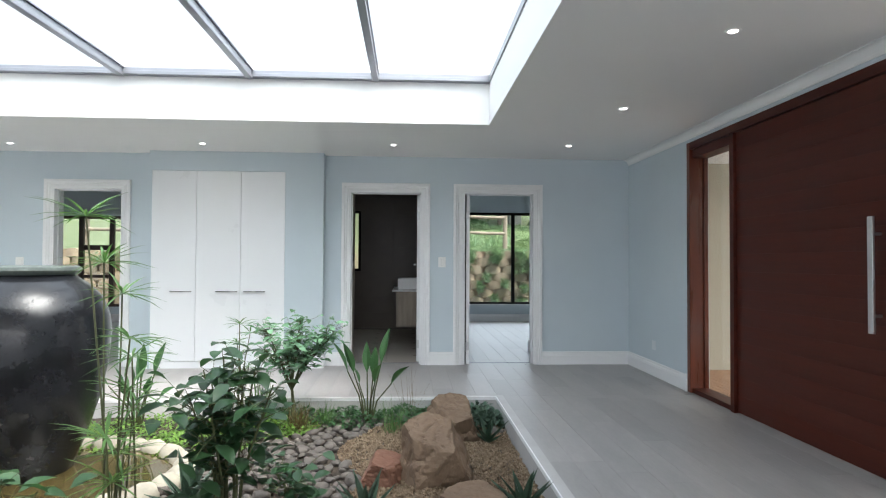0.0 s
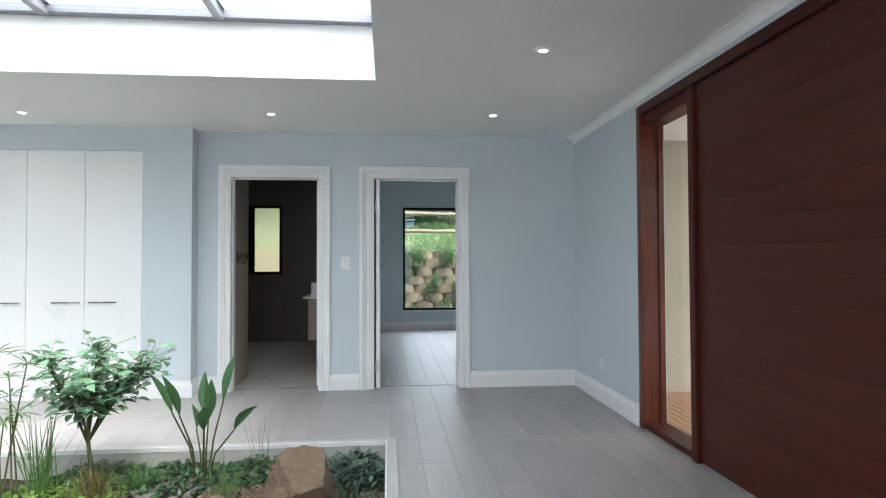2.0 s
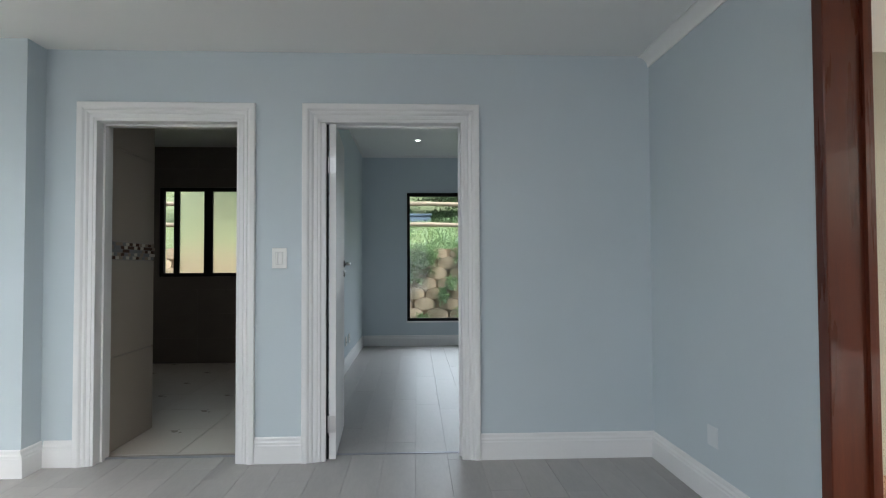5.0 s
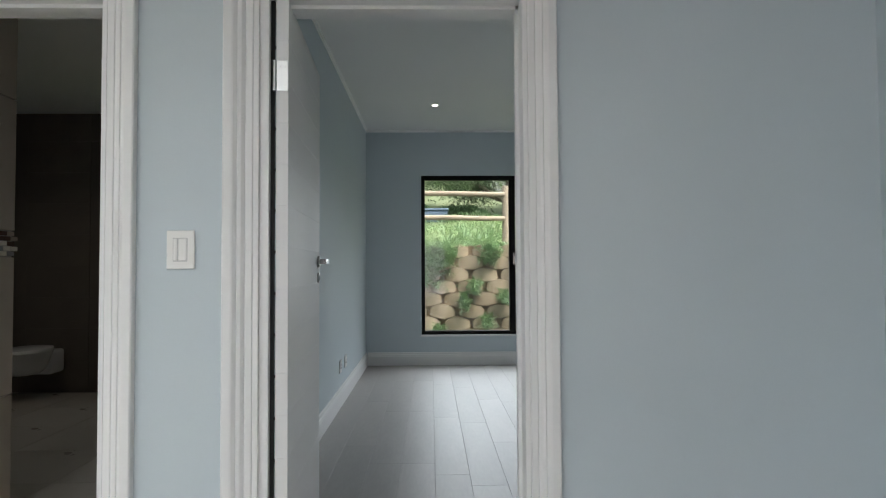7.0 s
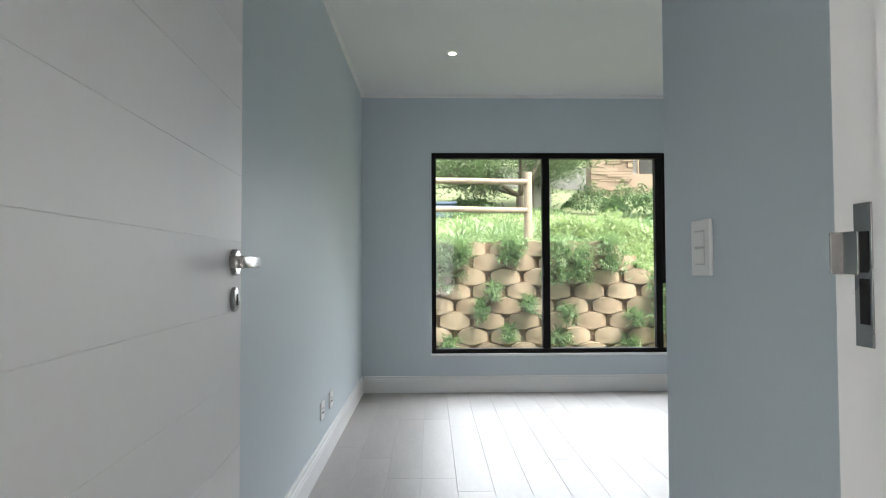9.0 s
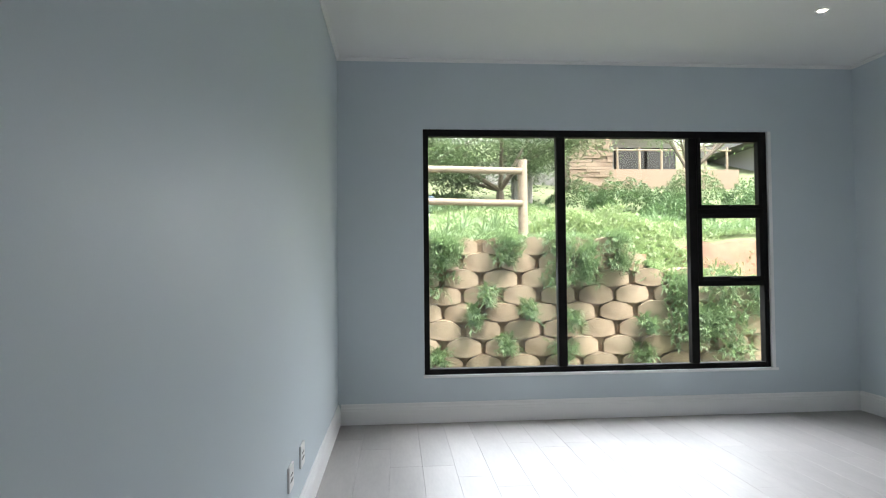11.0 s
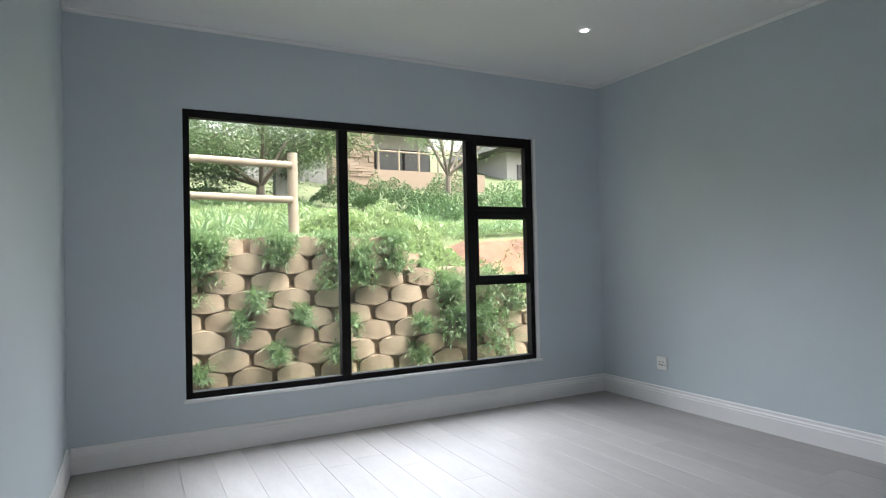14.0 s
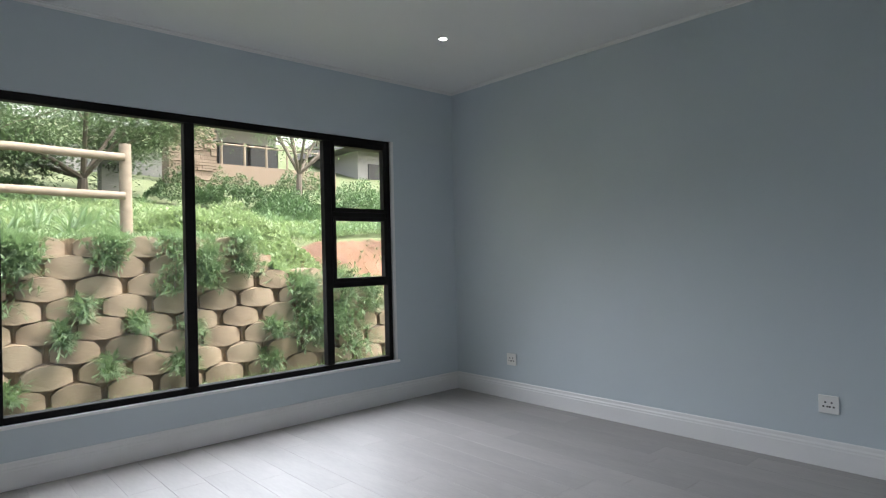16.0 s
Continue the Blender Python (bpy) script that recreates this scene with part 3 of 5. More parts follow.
for a, b, z0, z1 in ((WX0 + fw, 2.733, WZ0 + fw, WZ1 - fw - 0.01), (2.803, 3.825, WZ0 + fw, WZ1 - fw - 0.01), (3.923, XR - 0.033, 1.68, WZ1 - fw - 0.043), (3.923, XR - 0.033, 1.10, 1.574), (3.89, XR, WZ0 + fw, 1.022)):
    part("pane", boxes((a - 0.008, b + 0.008, FY + 0.030, FY + 0.036, z0 - 0.008, z1 + 0.008)), GLASS, w).visible_shadow = False
part("window_sill", box(bmesh.new(), WX0 - 0.01, WX1 + 0.02, BY1 - 0.012, FY, WZ0 - 0.022, WZ0 - 0.001, bevel=0.003), WHITE, w, "white sill strip")
part("reveal", boxes((WX1 - 0.028, WX1 - 0.001, BY1 - 0.004, FY + 0.07, WZ0, WZ1)), WHITE, w, "white plastered reveal")

w = thing("window_2", (0, 0, 0), "black framed bathroom window with frosted panes", "window", kind="structure")
x0, x1, z0, z1 = B1
FB = BB + 0.02
for a, b, c, d in ((x0, x0 + 0.045, z0, z1), (x1 - 0.045, x1, z0, z1), (x0 + 0.045, x1 - 0.045, z0, z0 + 0.045), (x0 + 0.045, x1 - 0.045, z1 - 0.045, z1)):
    bar(w, "window_frame", a, b, c, d, FB, FB + 0.06, BLACKF)
for xm, hw in ((-1.18, 0.03), (-0.79, 0.05)):
    bar(w, "mullion", xm - hw, xm + hw, z0 + 0.045, z1 - 0.045, FB, FB + 0.06, BLACKF)
for a, b, gm in ((x0 + 0.045, -1.21, GLASS), (-1.15, -0.84, FROST), (-0.74, x1 - 0.045, FROST)):
    part("pane", boxes((a, b, FB + 0.03, FB + 0.036, z0 + 0.04, z1 - 0.04)), gm, w).visible_shadow = False

w = thing("window_3", (0, 0, 0), "dark brown framed window in another room", "window", kind="structure")
x0, x1, z0, z1 = L1
for a, b, c, d in ((x0, x0 + 0.06, z0, z1), (x1 - 0.06, x1, z0, z1), (x0 + 0.06, x1 - 0.06, z0, z0 + 0.06), (x0 + 0.06, x1 - 0.06, z1 - 0.06, z1)):
    bar(w, "window_frame", a, b, c, d, FY, FY + 0.07, BROWNF)
for xm in (-6.02, -5.42):
    bar(w, "mullion", xm - 0.045, xm + 0.045, z0 + 0.06, z1 - 0.06, FY, FY + 0.07, BROWNF)
bar(w, "transom", -5.97, -5.47, 1.44, 1.54, FY, FY + 0.07, BROWNF)
bar(w, "transom", -5.97, -5.47, 0.88, 0.94, FY, FY + 0.07, BROWNF)
part("pane", boxes((x0 + 0.05, x1 - 0.05, FY + 0.03, FY + 0.036, z0 + 0.05, z1 - 0.05)), GLASS, w).visible_shadow = False

# ---- entrance ----
e = thing("entrance_frame", (0, 0, 0), "red-brown varnished hardwood entrance frame with glazed side lights", "door frame", kind="structure")
EX0, EX1, EH = RX - 0.02, RX + 0.165, 2.383
for y0, y1 in ((5.903, 5.963), (2.602, 2.662)):
    part("jamb", box(bmesh.new(), EX0, EX1, y0, y1, 0.002, EH, bevel=0.004), MAHOGF, e)
part("head", box(bmesh.new(), EX0, EX1, 2.662, 5.903, EH - 0.07, EH, bevel=0.004), MAHOG, e)
for y0, y1 in ((5.135, 5.20), (3.335, 3.40)):
    part("post", box(bmesh.new(), EX0, EX1, y0, y1, 0.002, EH - 0.07, bevel=0.004), MAHOG, e)
for y0, y1 in ((5.20, 5.903), (2.662, 3.335)):
    part("side_light_head", box(bmesh.new(), EX0 + 0.03, EX1, y0, y1, EH - 0.15, EH - 0.07, bevel=0.004), MAHOG, e)
    part("sill", box(bmesh.new(), EX0 + 0.02, EX1, y0, y1, 0.002, 0.045, bevel=0.004), MAHOG, e)
    part("glazing_bead", boxes((RX + 0.115, RX + 0.135, y1 - 0.018, y1, 0.045, EH - 0.15), (RX + 0.115, RX + 0.135, y0, y0 + 0.018, 0.045, EH - 0.15)), MAHOGF, e)
    part("pane", boxes((RX + 0.137, RX + 0.143, y0, y1, 0.045, EH - 0.15)), GLASS, e).visible_shadow = False
ed = thing("entrance_door", (0, 0, 0), "wide red-brown varnished plank entrance door, closed", "door", kind="structure")
bh = (EH - 0.075 - 0.012) / 16
me = mesh_of(box(bmesh.new(), RX + 0.005, RX + 0.06, 3.404, 5.131, 0, bh, bevel=0.0007), "plank", MAHOG)
for i in range(16):
    piece("plank", me, ed, pose(0, 0, 0.012 + i * bh))
bm = box(bmesh.new(), RX - 0.062, RX - 0.046, 3.615, 3.655, 0.83, 1.50, bevel=0.002)
h = part("pull_handle", bm, STEEL, ed, "tall flat brushed steel pull handle")
for z in (0.93, 1.40):
    tb = bmesh.new()
    tube(tb, [(RX - 0.047, 3.635, z), (RX + 0.006, 3.635, z)], 0.009, 0.009, 10)
    part("standoff", tb, STEEL, h, "", True)

lk = part("lock_rose", lathe([(0.03, 0), (0.03, 0.010), (0.024, 0.014), (0.012, 0.016)], 20), STEEL, ed, "round steel lock rose", True, pose(RX + 0.006, 3.545, 1.17, 0, -90, 0))
part("keyhole", boxes((-0.003, 0.003, -0.008, 0.008, 0.0155, 0.017)), SLOT, lk)

# porch beyond the side light
structure("wall_porch", boxes((RX + 0.2, 7.2, 7.16, 7.36, -0.3, 2.9)), PORCHWALL, "olive-beige plastered porch wall", "wall")
structure("ceiling_porch", boxes((RX + 0.2, 6.4, 1.0, 7.16, 2.40, 2.5)), CEIL, "white porch ceiling", "ceiling")
downlight(4.55, 6.6, 2.40, 8)
structure("porch_slab", boxes((RX + 0.2, 8.0, -1.0, 7.16, -0.3, -0.045)), CONCRETE, "concrete slab below the porch decking", "slab")
deck = thing("porch_deck", (0, 0, 0), "reddish brown timber deck boards with gaps", "deck", kind="structure")
me = mesh_of(box(bmesh.new(), -0.032, 0.032, 2.0, 7.15, -0.045, -0.01, bevel=0.003), "deck_board", DECK)
for i in range(26):
    piece("deck_board", me, deck, pose(RX + 0.25 + 0.072 * i, 0, 0))

# ---- bathroom ----
structure("floor_bathroom_bed", boxes((-2.3, BX0 - 0.12, WY1, BB, -0.06, -0.004)), GROUT, "grey grout bed", "floor")
bf = thing("floor_bathroom", (0, 0, 0), "grey-beige tiled bathroom floor", "floor", kind="structure")
me = mesh_of(box(bmesh.new(), 0.0015, 0.5985, 0.0015, 0.5985, -0.01, 0, bevel=0.0015), "tile", FTILE)
for i in range(5):
    for j in range(6):
        piece("tile", me, bf, pose(-2.1 + 0.6 * i, WY1 + 0.02 + 0.6 * j, 0))
sw = thing("wall_shower_stub", (0, 0, 0), "beige tiled partition with a mosaic band", "wall", kind="structure")
part("core", boxes((-0.265, -0.145, WY1, 8.37, 0, BC - 0.15)), GROUT, sw)
tz = [(0.0, 0.60), (0.603, 1.225), (1.345, 1.95), (1.953, 2.70)]
for z0, z1 in tz:
    part("tile", boxes((-0.145, -0.135, WY1, 8.374, z0 + 0.001, z1 - 0.002), bevel=0.001), TILE, sw)
    part("tile", boxes((-0.255, -0.145, 8.37, 8.378, z0 + 0.001, z1 - 0.002), bevel=0.001), TILE, sw)
rnd = random.Random(5)
mos = [mesh_of(boxes((0, 0.009, 0.001, 0.046, 0.001, 0.021)), "mosaic_tile", mm) for mm in MOSAICS]
for r in range(5):
    for c in range(14):
        piece("mosaic_tile", rnd.choice(mos), sw, pose(-0.145, WY1 + 0.012 + 0.0465 * c + (0.023 if r % 2 else 0), 1.229 + 0.0228 * r))
bt = thing("wall_bathroom_tiles", (0, 0, 0), "dark brown wall tiles with a mosaic band", "wall", kind="structure")
me = mesh_of(box(bmesh.new(), 0.001, 0.599, -0.008, 0, 0.001, 0.299, bevel=0.001), "tile", DARKTILE)
for i in range(5):
    for j in range(9):
        xx, zz = -2.1 + 0.6 * i, 0.3 * j
        if not (xx + 0.6 > B1[0] and xx < B1[1] and zz + 0.3 > B1[2] and zz < B1[3]):
            piece("tile", me, bt, pose(xx, BB, zz))
van = thing("vanity_unit", (0.34, 9.2, 0.0), "wall-hung pale wood vanity with a white counter", "vanity")
part("cabinet", boxes((0.06, 0.57, 0.03, 1.15, 0.27, 0.79), bevel=0.003), material("pale_wood_veneer", (0.36, 0.30, 0.24), 0.45, vary=0.2, scale=3, fine=25, stretch=(6, 6, 0.7)), van)
part("counter", boxes((0, 0.57, 0, 1.2, 0.79, 0.815), bevel=0.003), WHITE, van, "white counter slab")
bs = thing("basin", (0.62, 9.6, 0.815), "white rectangular vessel basin on the vanity", "basin")
part("bowl", boxes((-0.2, 0.2, -0.24, -0.2, 0, 0.17), (-0.2, 0.2, 0.2, 0.24, 0, 0.17), (-0.2, -0.16, -0.2, 0.2, 0, 0.17), (0.16, 0.2, -0.2, 0.2, 0, 0.17), (-0.16, 0.16, -0.2, 0.2, 0, 0.04), bevel=0.004), PORCELAIN, bs)
tp = thing("basin_tap", (0.86, 9.6, 0.815), "chrome tall basin tap", "tap")
tb = bmesh.new()
tube(tb, [(0, 0, 0), (0, 0, 0.26), (-0.03, 0, 0.285), (-0.14, 0, 0.28)], 0.016, 0.012, 10)
part("spout", tb, STEEL, tp, "", True)
tl = thing("toilet", (-1.88, 11.38, 0.0), "white wall-hung toilet with a closed lid", "toilet")
bm = lathe([(0.02, 0.22), (0.10, 0.225), (0.15, 0.27), (0.185, 0.38), (0.19, 0.42)], 24)
bmesh.ops.scale(bm, vec=(1, 1.35, 1), verts=bm.verts)
part("bowl", bm, PORCELAIN, tl, "", True, pose(0, -0.3, 0))
bm = lathe([(0.19, 0.42), (0.195, 0.43), (0.19, 0.455), (0.15, 0.462)], 24)
bmesh.ops.scale(bm, vec=(1, 1.35, 1), verts=bm.verts)
part("lid", bm, PORCELAIN, tl, "", True, pose(0, -0.3, 0))
part("mount", box(bmesh.new(), -0.17, 0.17, -0.22, 0.0, 0.2, 0.42, bevel=0.03, segments=3), PORCELAIN, tl, "", True)

# ---- planting bed ----
structure("planter_kerb", boxes((PX1, PX1 + 0.07, PY0, PY1 + 0.07, -0.3, 0.006), (PX0, PX1, PY1, PY1 + 0.07, -0.3, 0.006), (PX0, PX1, PY0 - 0.07, PY0, -0.3, 0.006), (PX0 - 0.07, PX0, PY0 - 0.07, PY1 + 0.07, -0.3, 0.006)), KERB, "pale grey plastered kerb around the planting bed", "kerb")
structure("trim_kerb", boxes((PX1 - 0.004, PX1 + 0.006, PY0, PY1 + 0.006, -0.02, 0.010), (PX0, PX1 - 0.004, PY1 - 0.004, PY1 + 0.006, -0.02, 0.010), bevel=0.0015), WHITE, "thin white edge trim along the kerb", "trim")

# ---- plants and stones: materials ----
def leaf_material(name, base, rough=0.45, vary=0.35, through=0.25):
    m = material(name, base, rough, vary=vary, scale=9, fine=70, bump=0.1, depth=0.001, island=0.35, spread=0.5)
    n, l = m.node_tree.nodes, m.node_tree.links
    b = n["Principled BSDF"]
    tr = n.new("ShaderNodeBsdfTranslucent")
    tr.inputs["Color"].default_value = (base[0] * 1.3, base[1] * 1.4, base[2] * 1.0, 1)
    mx = n.new("ShaderNodeMixShader")
    mx.inputs[0].default_value = through
    l.new(b.outputs[0], mx.inputs[1])
    l.new(tr.outputs[0], mx.inputs[2])
    l.new(mx.outputs[0], n["Material Output"].inputs["Surface"])
    return m


LEAF_DARK = leaf_material("dark_green_leaf", (0.030, 0.075, 0.030), 0.35)
LEAF_MID = leaf_material("mid_green_leaf", (0.055, 0.13, 0.050), 0.38)
LEAF_BUSH = leaf_material("grey_green_leaf", (0.17, 0.31, 0.19), 0.28)
LEAF_LIGHT = leaf_material("bright_green_leaf", (0.15, 0.27, 0.05), 0.5)
LEAF_REED = leaf_material("reed_green", (0.10, 0.20, 0.06), 0.5)
LEAF_ALOE = leaf_material("blue_green_succulent", (0.075, 0.13, 0.085), 0.42, through=0.05)
LEAF_BROWN = leaf_material("dry_brown_grass", (0.16, 0.12, 0.05), 0.6)
STEM = material("green_brown_stem", (0.07, 0.08, 0.03), 0.6, vary=0.3, scale=20, fine=90)
BARK = material("grey_brown_bark", (0.19, 0.16, 0.135), 0.85, vary=0.4, scale=8, fine=50, bump=0.5, depth=0.01, stretch=(1, 1, 0.3))
SOILM = material("dark_garden_soil", (0.055, 0.042, 0.030), 0.95, vary=0.5, scale=9, fine=80, bump=0.8, depth=0.02)
PEBBLE = material("grey_river_pebble", (0.15, 0.13, 0.112), 0.6, vary=0.25, scale=12, fine=90, bump=0.2, depth=0.002, per_object=0.5, island=0.5, spread=0.4, dark=(0.060, 0.050, 0.042))
GRAVELM = material("beige_fine_gravel", (0.30, 0.225, 0.15), 0.8, vary=0.3, scale=15, fine=90, bump=0.2, depth=0.002, island=0.9, spread=0.3, dark=(0.16, 0.11, 0.065))
ROCKM = material("brown_sandstone_boulder", (0.235, 0.165, 0.108), 0.8, vary=0.3, scale=3.0, fine=38, bump=0.7, depth=0.02, dark=(0.105, 0.066, 0.042), spread=0.6)
ROCKRED = material("red_sandstone_boulder", (0.22, 0.11, 0.07), 0.8, vary=0.3, scale=4, fine=45, bump=0.6, depth=0.012, dark=(0.15, 0.07, 0.045), spread=0.6)
BASINM = material("pale_basin_stone", (0.36, 0.33, 0.26), 0.75, vary=0.25, scale=7, fine=60, bump=0.4, depth=0.006, per_object=0.4)
JARM = material("black_glazed_jar", (0.011, 0.012, 0.014), 0.20, vary=0.6, scale=5, fine=60, bump=0.12, depth=0.003, coat=0.0)
JARLIP = material("grey_green_jar_lip", (0.10, 0.12, 0.11), 0.35, vary=0.4, scale=9, fine=60, bump=0.15, depth=0.003)
WATER = bpy.data.materials.new("basin_water")
WATER.use_nodes = True
wb = WATER.node_tree.nodes["Principled BSDF"]
wb.inputs["Base Color"].default_value = (0.07, 0.055, 0.02, 1)
wb.inputs["Roughness"].default_value = 0.05


def blade(bm, base, aim, length, width, droop=0.4, fold=0.25, seg=4, tip=0.0, wide=0.5, roll=0.0):
    """One leaf: a folded blade from base along aim that bends down; widest at the share 'wide' of its length."""
    p, d = Vector(base), Vector(aim).normalized()
    side = d.cross(Vector((0, 0, 1)))
    side = side.normalized() if side.length > 0.05 else Vector((math.cos(roll), math.sin(roll), 0))
    if roll:
        side = Matrix.Rotation(roll, 3, d) @ side
    prev = None
    for i in range(seg + 1):
        s = i / seg
        w = width * (max(tip, math.sin(math.pi * min(1, (s / wide) * 0.5 if s < wide else 0.5 + 0.5 * (s - wide) / (1 - wide)))) if i not in (0,) else 0.12)
        up = side.cross(d).normalized()
        row = [bm.verts.new(p - side * w / 2 + up * w * fold), bm.verts.new(p), bm.verts.new(p + side * w / 2 + up * w * fold)]
        if prev:
            bm.faces.new((prev[0], prev[1], row[1], row[0]))
            bm.faces.new((prev[1], prev[2], row[2], row[1]))
        prev = row
        p = p + d * (length / seg)
        d = (d + Vector((0, 0, -1)) * droop / seg).normalized()
    return bm


def way(az, el):
    return Vector((math.cos(az) * math.cos(el), math.sin(az) * math.cos(el), math.sin(el)))


def strelitzia(x, y, z, n, height, seed, label):
    t = thing("strelitzia_plant", (x, y, z), label, "plant")
    r = random.Random(seed)
    for i in range(n):
        az = 2 * math.pi * i / n + r.uniform(-0.4, 0.4)
        lean = r.uniform(0.08, 0.5) if i % 3 else r.uniform(0.6, 0.95)
        h = height * r.uniform(0.55, 1.0) * (1 - 0.25 * lean)
        foot = Vector((math.cos(az), math.sin(az), 0)) * 0.03
        top = Vector((math.cos(az) * h * lean * 0.6, math.sin(az) * h * lean * 0.6, h * 0.62))
        mid = (foot + top) / 2 + Vector((-math.cos(az), -math.sin(az), 0.4)) * 0.06 * lean
        bm = bmesh.new()
        tube(bm, [foot, mid, top], 0.008, 0.005, 6)
        st = part("stalk", bm, STEM, t, "", True)
        bm = bmesh.new()
        blade(bm, top, (top - mid).normalized() + Vector((0, 0, 0.15)), h * 0.40, 0.064 * height / 0.75, droop=0.3 + 0.5 * lean, fold=0.22, seg=6, wide=0.42, roll=r.uniform(-0.9, 0.9))
        part("leaf", bm, LEAF_MID, t, "", True)
    return t


def papyrus(x, y, z, stems, seed, label, spread, rays=22, ray=0.17, mat=None):
    """Reed stems, each with an umbel of thin rays; stems: heights."""
    t = thing("papyrus_plant", (x, y, z), label, "plant")
    r = random.Random(seed)
    for h in stems:
        az, a2 = r.uniform(0, 6.28), r.uniform(0, 6.28)
        foot = Vector((math.cos(a2) * 0.07, math.sin(a2) * 0.07, 0))
        top = foot + Vector((math.cos(az) * spread * h, math.sin(az) * spread * h, h))
        bm = bmesh.new()
        tube(bm, [foot, (foot + top) / 2 + Vector((0, 0, 0.02)), top], 0.0055, 0.0035, 5)
        st = part("stem", bm, STEM, t, "", True)
        bm = bmesh.new()
        for k in range(rays):
            el = r.uniform(-0.25, 0.7)
            blade(bm, top, way(6.28 * k / rays + r.uniform(-0.2, 0.2), el), ray * r.uniform(0.6, 1.1), 0.013, droop=0.5, fold=0.2, seg=3, wide=0.4)
        part("umbel", bm, mat or LEAF_REED, t, "", True)
    return t


def leafy_shrub(name, x, y, z, h0, crown, n, size, seed, mat, label, stems=7):
    """A shrub: branching stems from the ground and broad leaves set round the ends; crown: half-axes and height of the middle."""
    t = thing(name, (x, y, z), label, "shrub")
    r = random.Random(seed)
    sb, lb = bmesh.new(), bmesh.new()
    ax, ay, az_, mid = crown
    ends = []
    if h0 > 0.2:
        tube(sb, [(0, 0, 0), (0.015, 0.01, h0 * 0.5), (0, 0, h0)], 0.016, 0.011, 7)
    for i in range(stems):
        u, v = r.uniform(0, 6.28), r.uniform(0.2, 1.0)
        e = Vector((math.cos(u) * ax * v, math.sin(u) * ay * v, mid + r.uniform(-0.7, 0.9) * az_ * math.sqrt(max(0, 1.1 - v * v))))
        b = Vector((0, 0, h0 * 0.9)) if h0 > 0.2 else Vector((math.cos(u) * 0.03, math.sin(u) * 0.03, 0))
        k = Vector((e.x * 0.35, e.y * 0.35, h0 + (e.z - h0) * 0.4))
        tube(sb, [b, k, e], 0.008, 0.003, 5)
        ends.append((k, e))
    for i in range(n):
        k, e = ends[i % stems]
        s = 1 - r.random() ** 1.6 * 0.85
        p = k.lerp(e, s) + Vector((r.gauss(0, 1), r.gauss(0, 1), r.gauss(0, 0.8))) * size * 0.65
        a = way(r.uniform(0, 6.28), r.uniform(-0.35, 0.6))
        tube(sb, [k.lerp(e, max(0, s - 0.1)), p], 0.0022, 0.0012, 3)
        blade(lb, p, a, size * r.uniform(0.7, 1.25), size * r.uniform(0.48, 0.66), droop=0.7, fold=0.16, seg=4, wide=0.45, roll=r.uniform(-0.5, 0.5))
    part("stem", sb, STEM, t, "", True)
    part("foliage", lb, mat, t, "", True)
    return t


def aloe(x, y, z, n, length, seed, label):
    t = thing("aloe_plant", (x, y, z), label, "succulent")
    r = random.Random(seed)
    for i in range(n):
        bm = bmesh.new()
        el = 1.3 - 1.0 * (i / n)
        blade(bm, (0, 0, 0.01), way(2.4 * i, el), length * r.uniform(0.75, 1.05), length * 0.17, droop=-0.25 if el < 0.8 else 0.15, fold=0.34, seg=4, wide=0.22)
        bmesh.ops.solidify(bm, geom=bm.faces[:], thickness=0.008)
        part("leaf", bm, LEAF_ALOE, t, "", True)
    return t


def grass_tuft(x, y, z, n, length, seed, mat, label, spread=0.5, width=0.005):
    bm = bmesh.new()
    r = random.Random(seed)
    for i in range(n):
        a = r.uniform(0, 6.28)
        blade(bm, (r.gauss(0, 0.03), r.gauss(0, 0.03), 0), way(a, 1.5 - spread * r.random()), length * r.uniform(0.5, 1.0), width, droop=0.7 * r.random() + 0.15, fold=0.2, seg=4, wide=0.3)
    ob = new("grass_tuft", mesh_of(bm, "grass_tuft", mat, True))
    ob.matrix_basis = pose(x, y, z)
    return tagged(ob, label, "grass")


def ground_cover(name, spots, n, size, seed, mat, label, lift=0.06):
    """Many small leaves over the discs (x, y, radius)."""
    bm = bmesh.new()
    r = random.Random(seed)
    for x, y, rad in spots:
        for i in range(n):
            a, q = r.uniform(0, 6.28), rad * math.sqrt(r.random())
            px, py = min(PX1 - 0.03, x + q * math.cos(a)), min(PY1 - 0.03, y + q * math.sin(a))
            blade(bm, (px, py, SOIL + 0.01 + lift * r.random() * (1.2 - q / rad)), way(r.uniform(0, 6.28), r.uniform(0.0, 0.9)), size * r.uniform(0.6, 1.2), size * 0.6, droop=0.5, fold=0.15, seg=2, wide=0.5)
    return tagged(new(name, mesh_of(bm, name, mat, True)), label, "ground cover", kind="stuff")


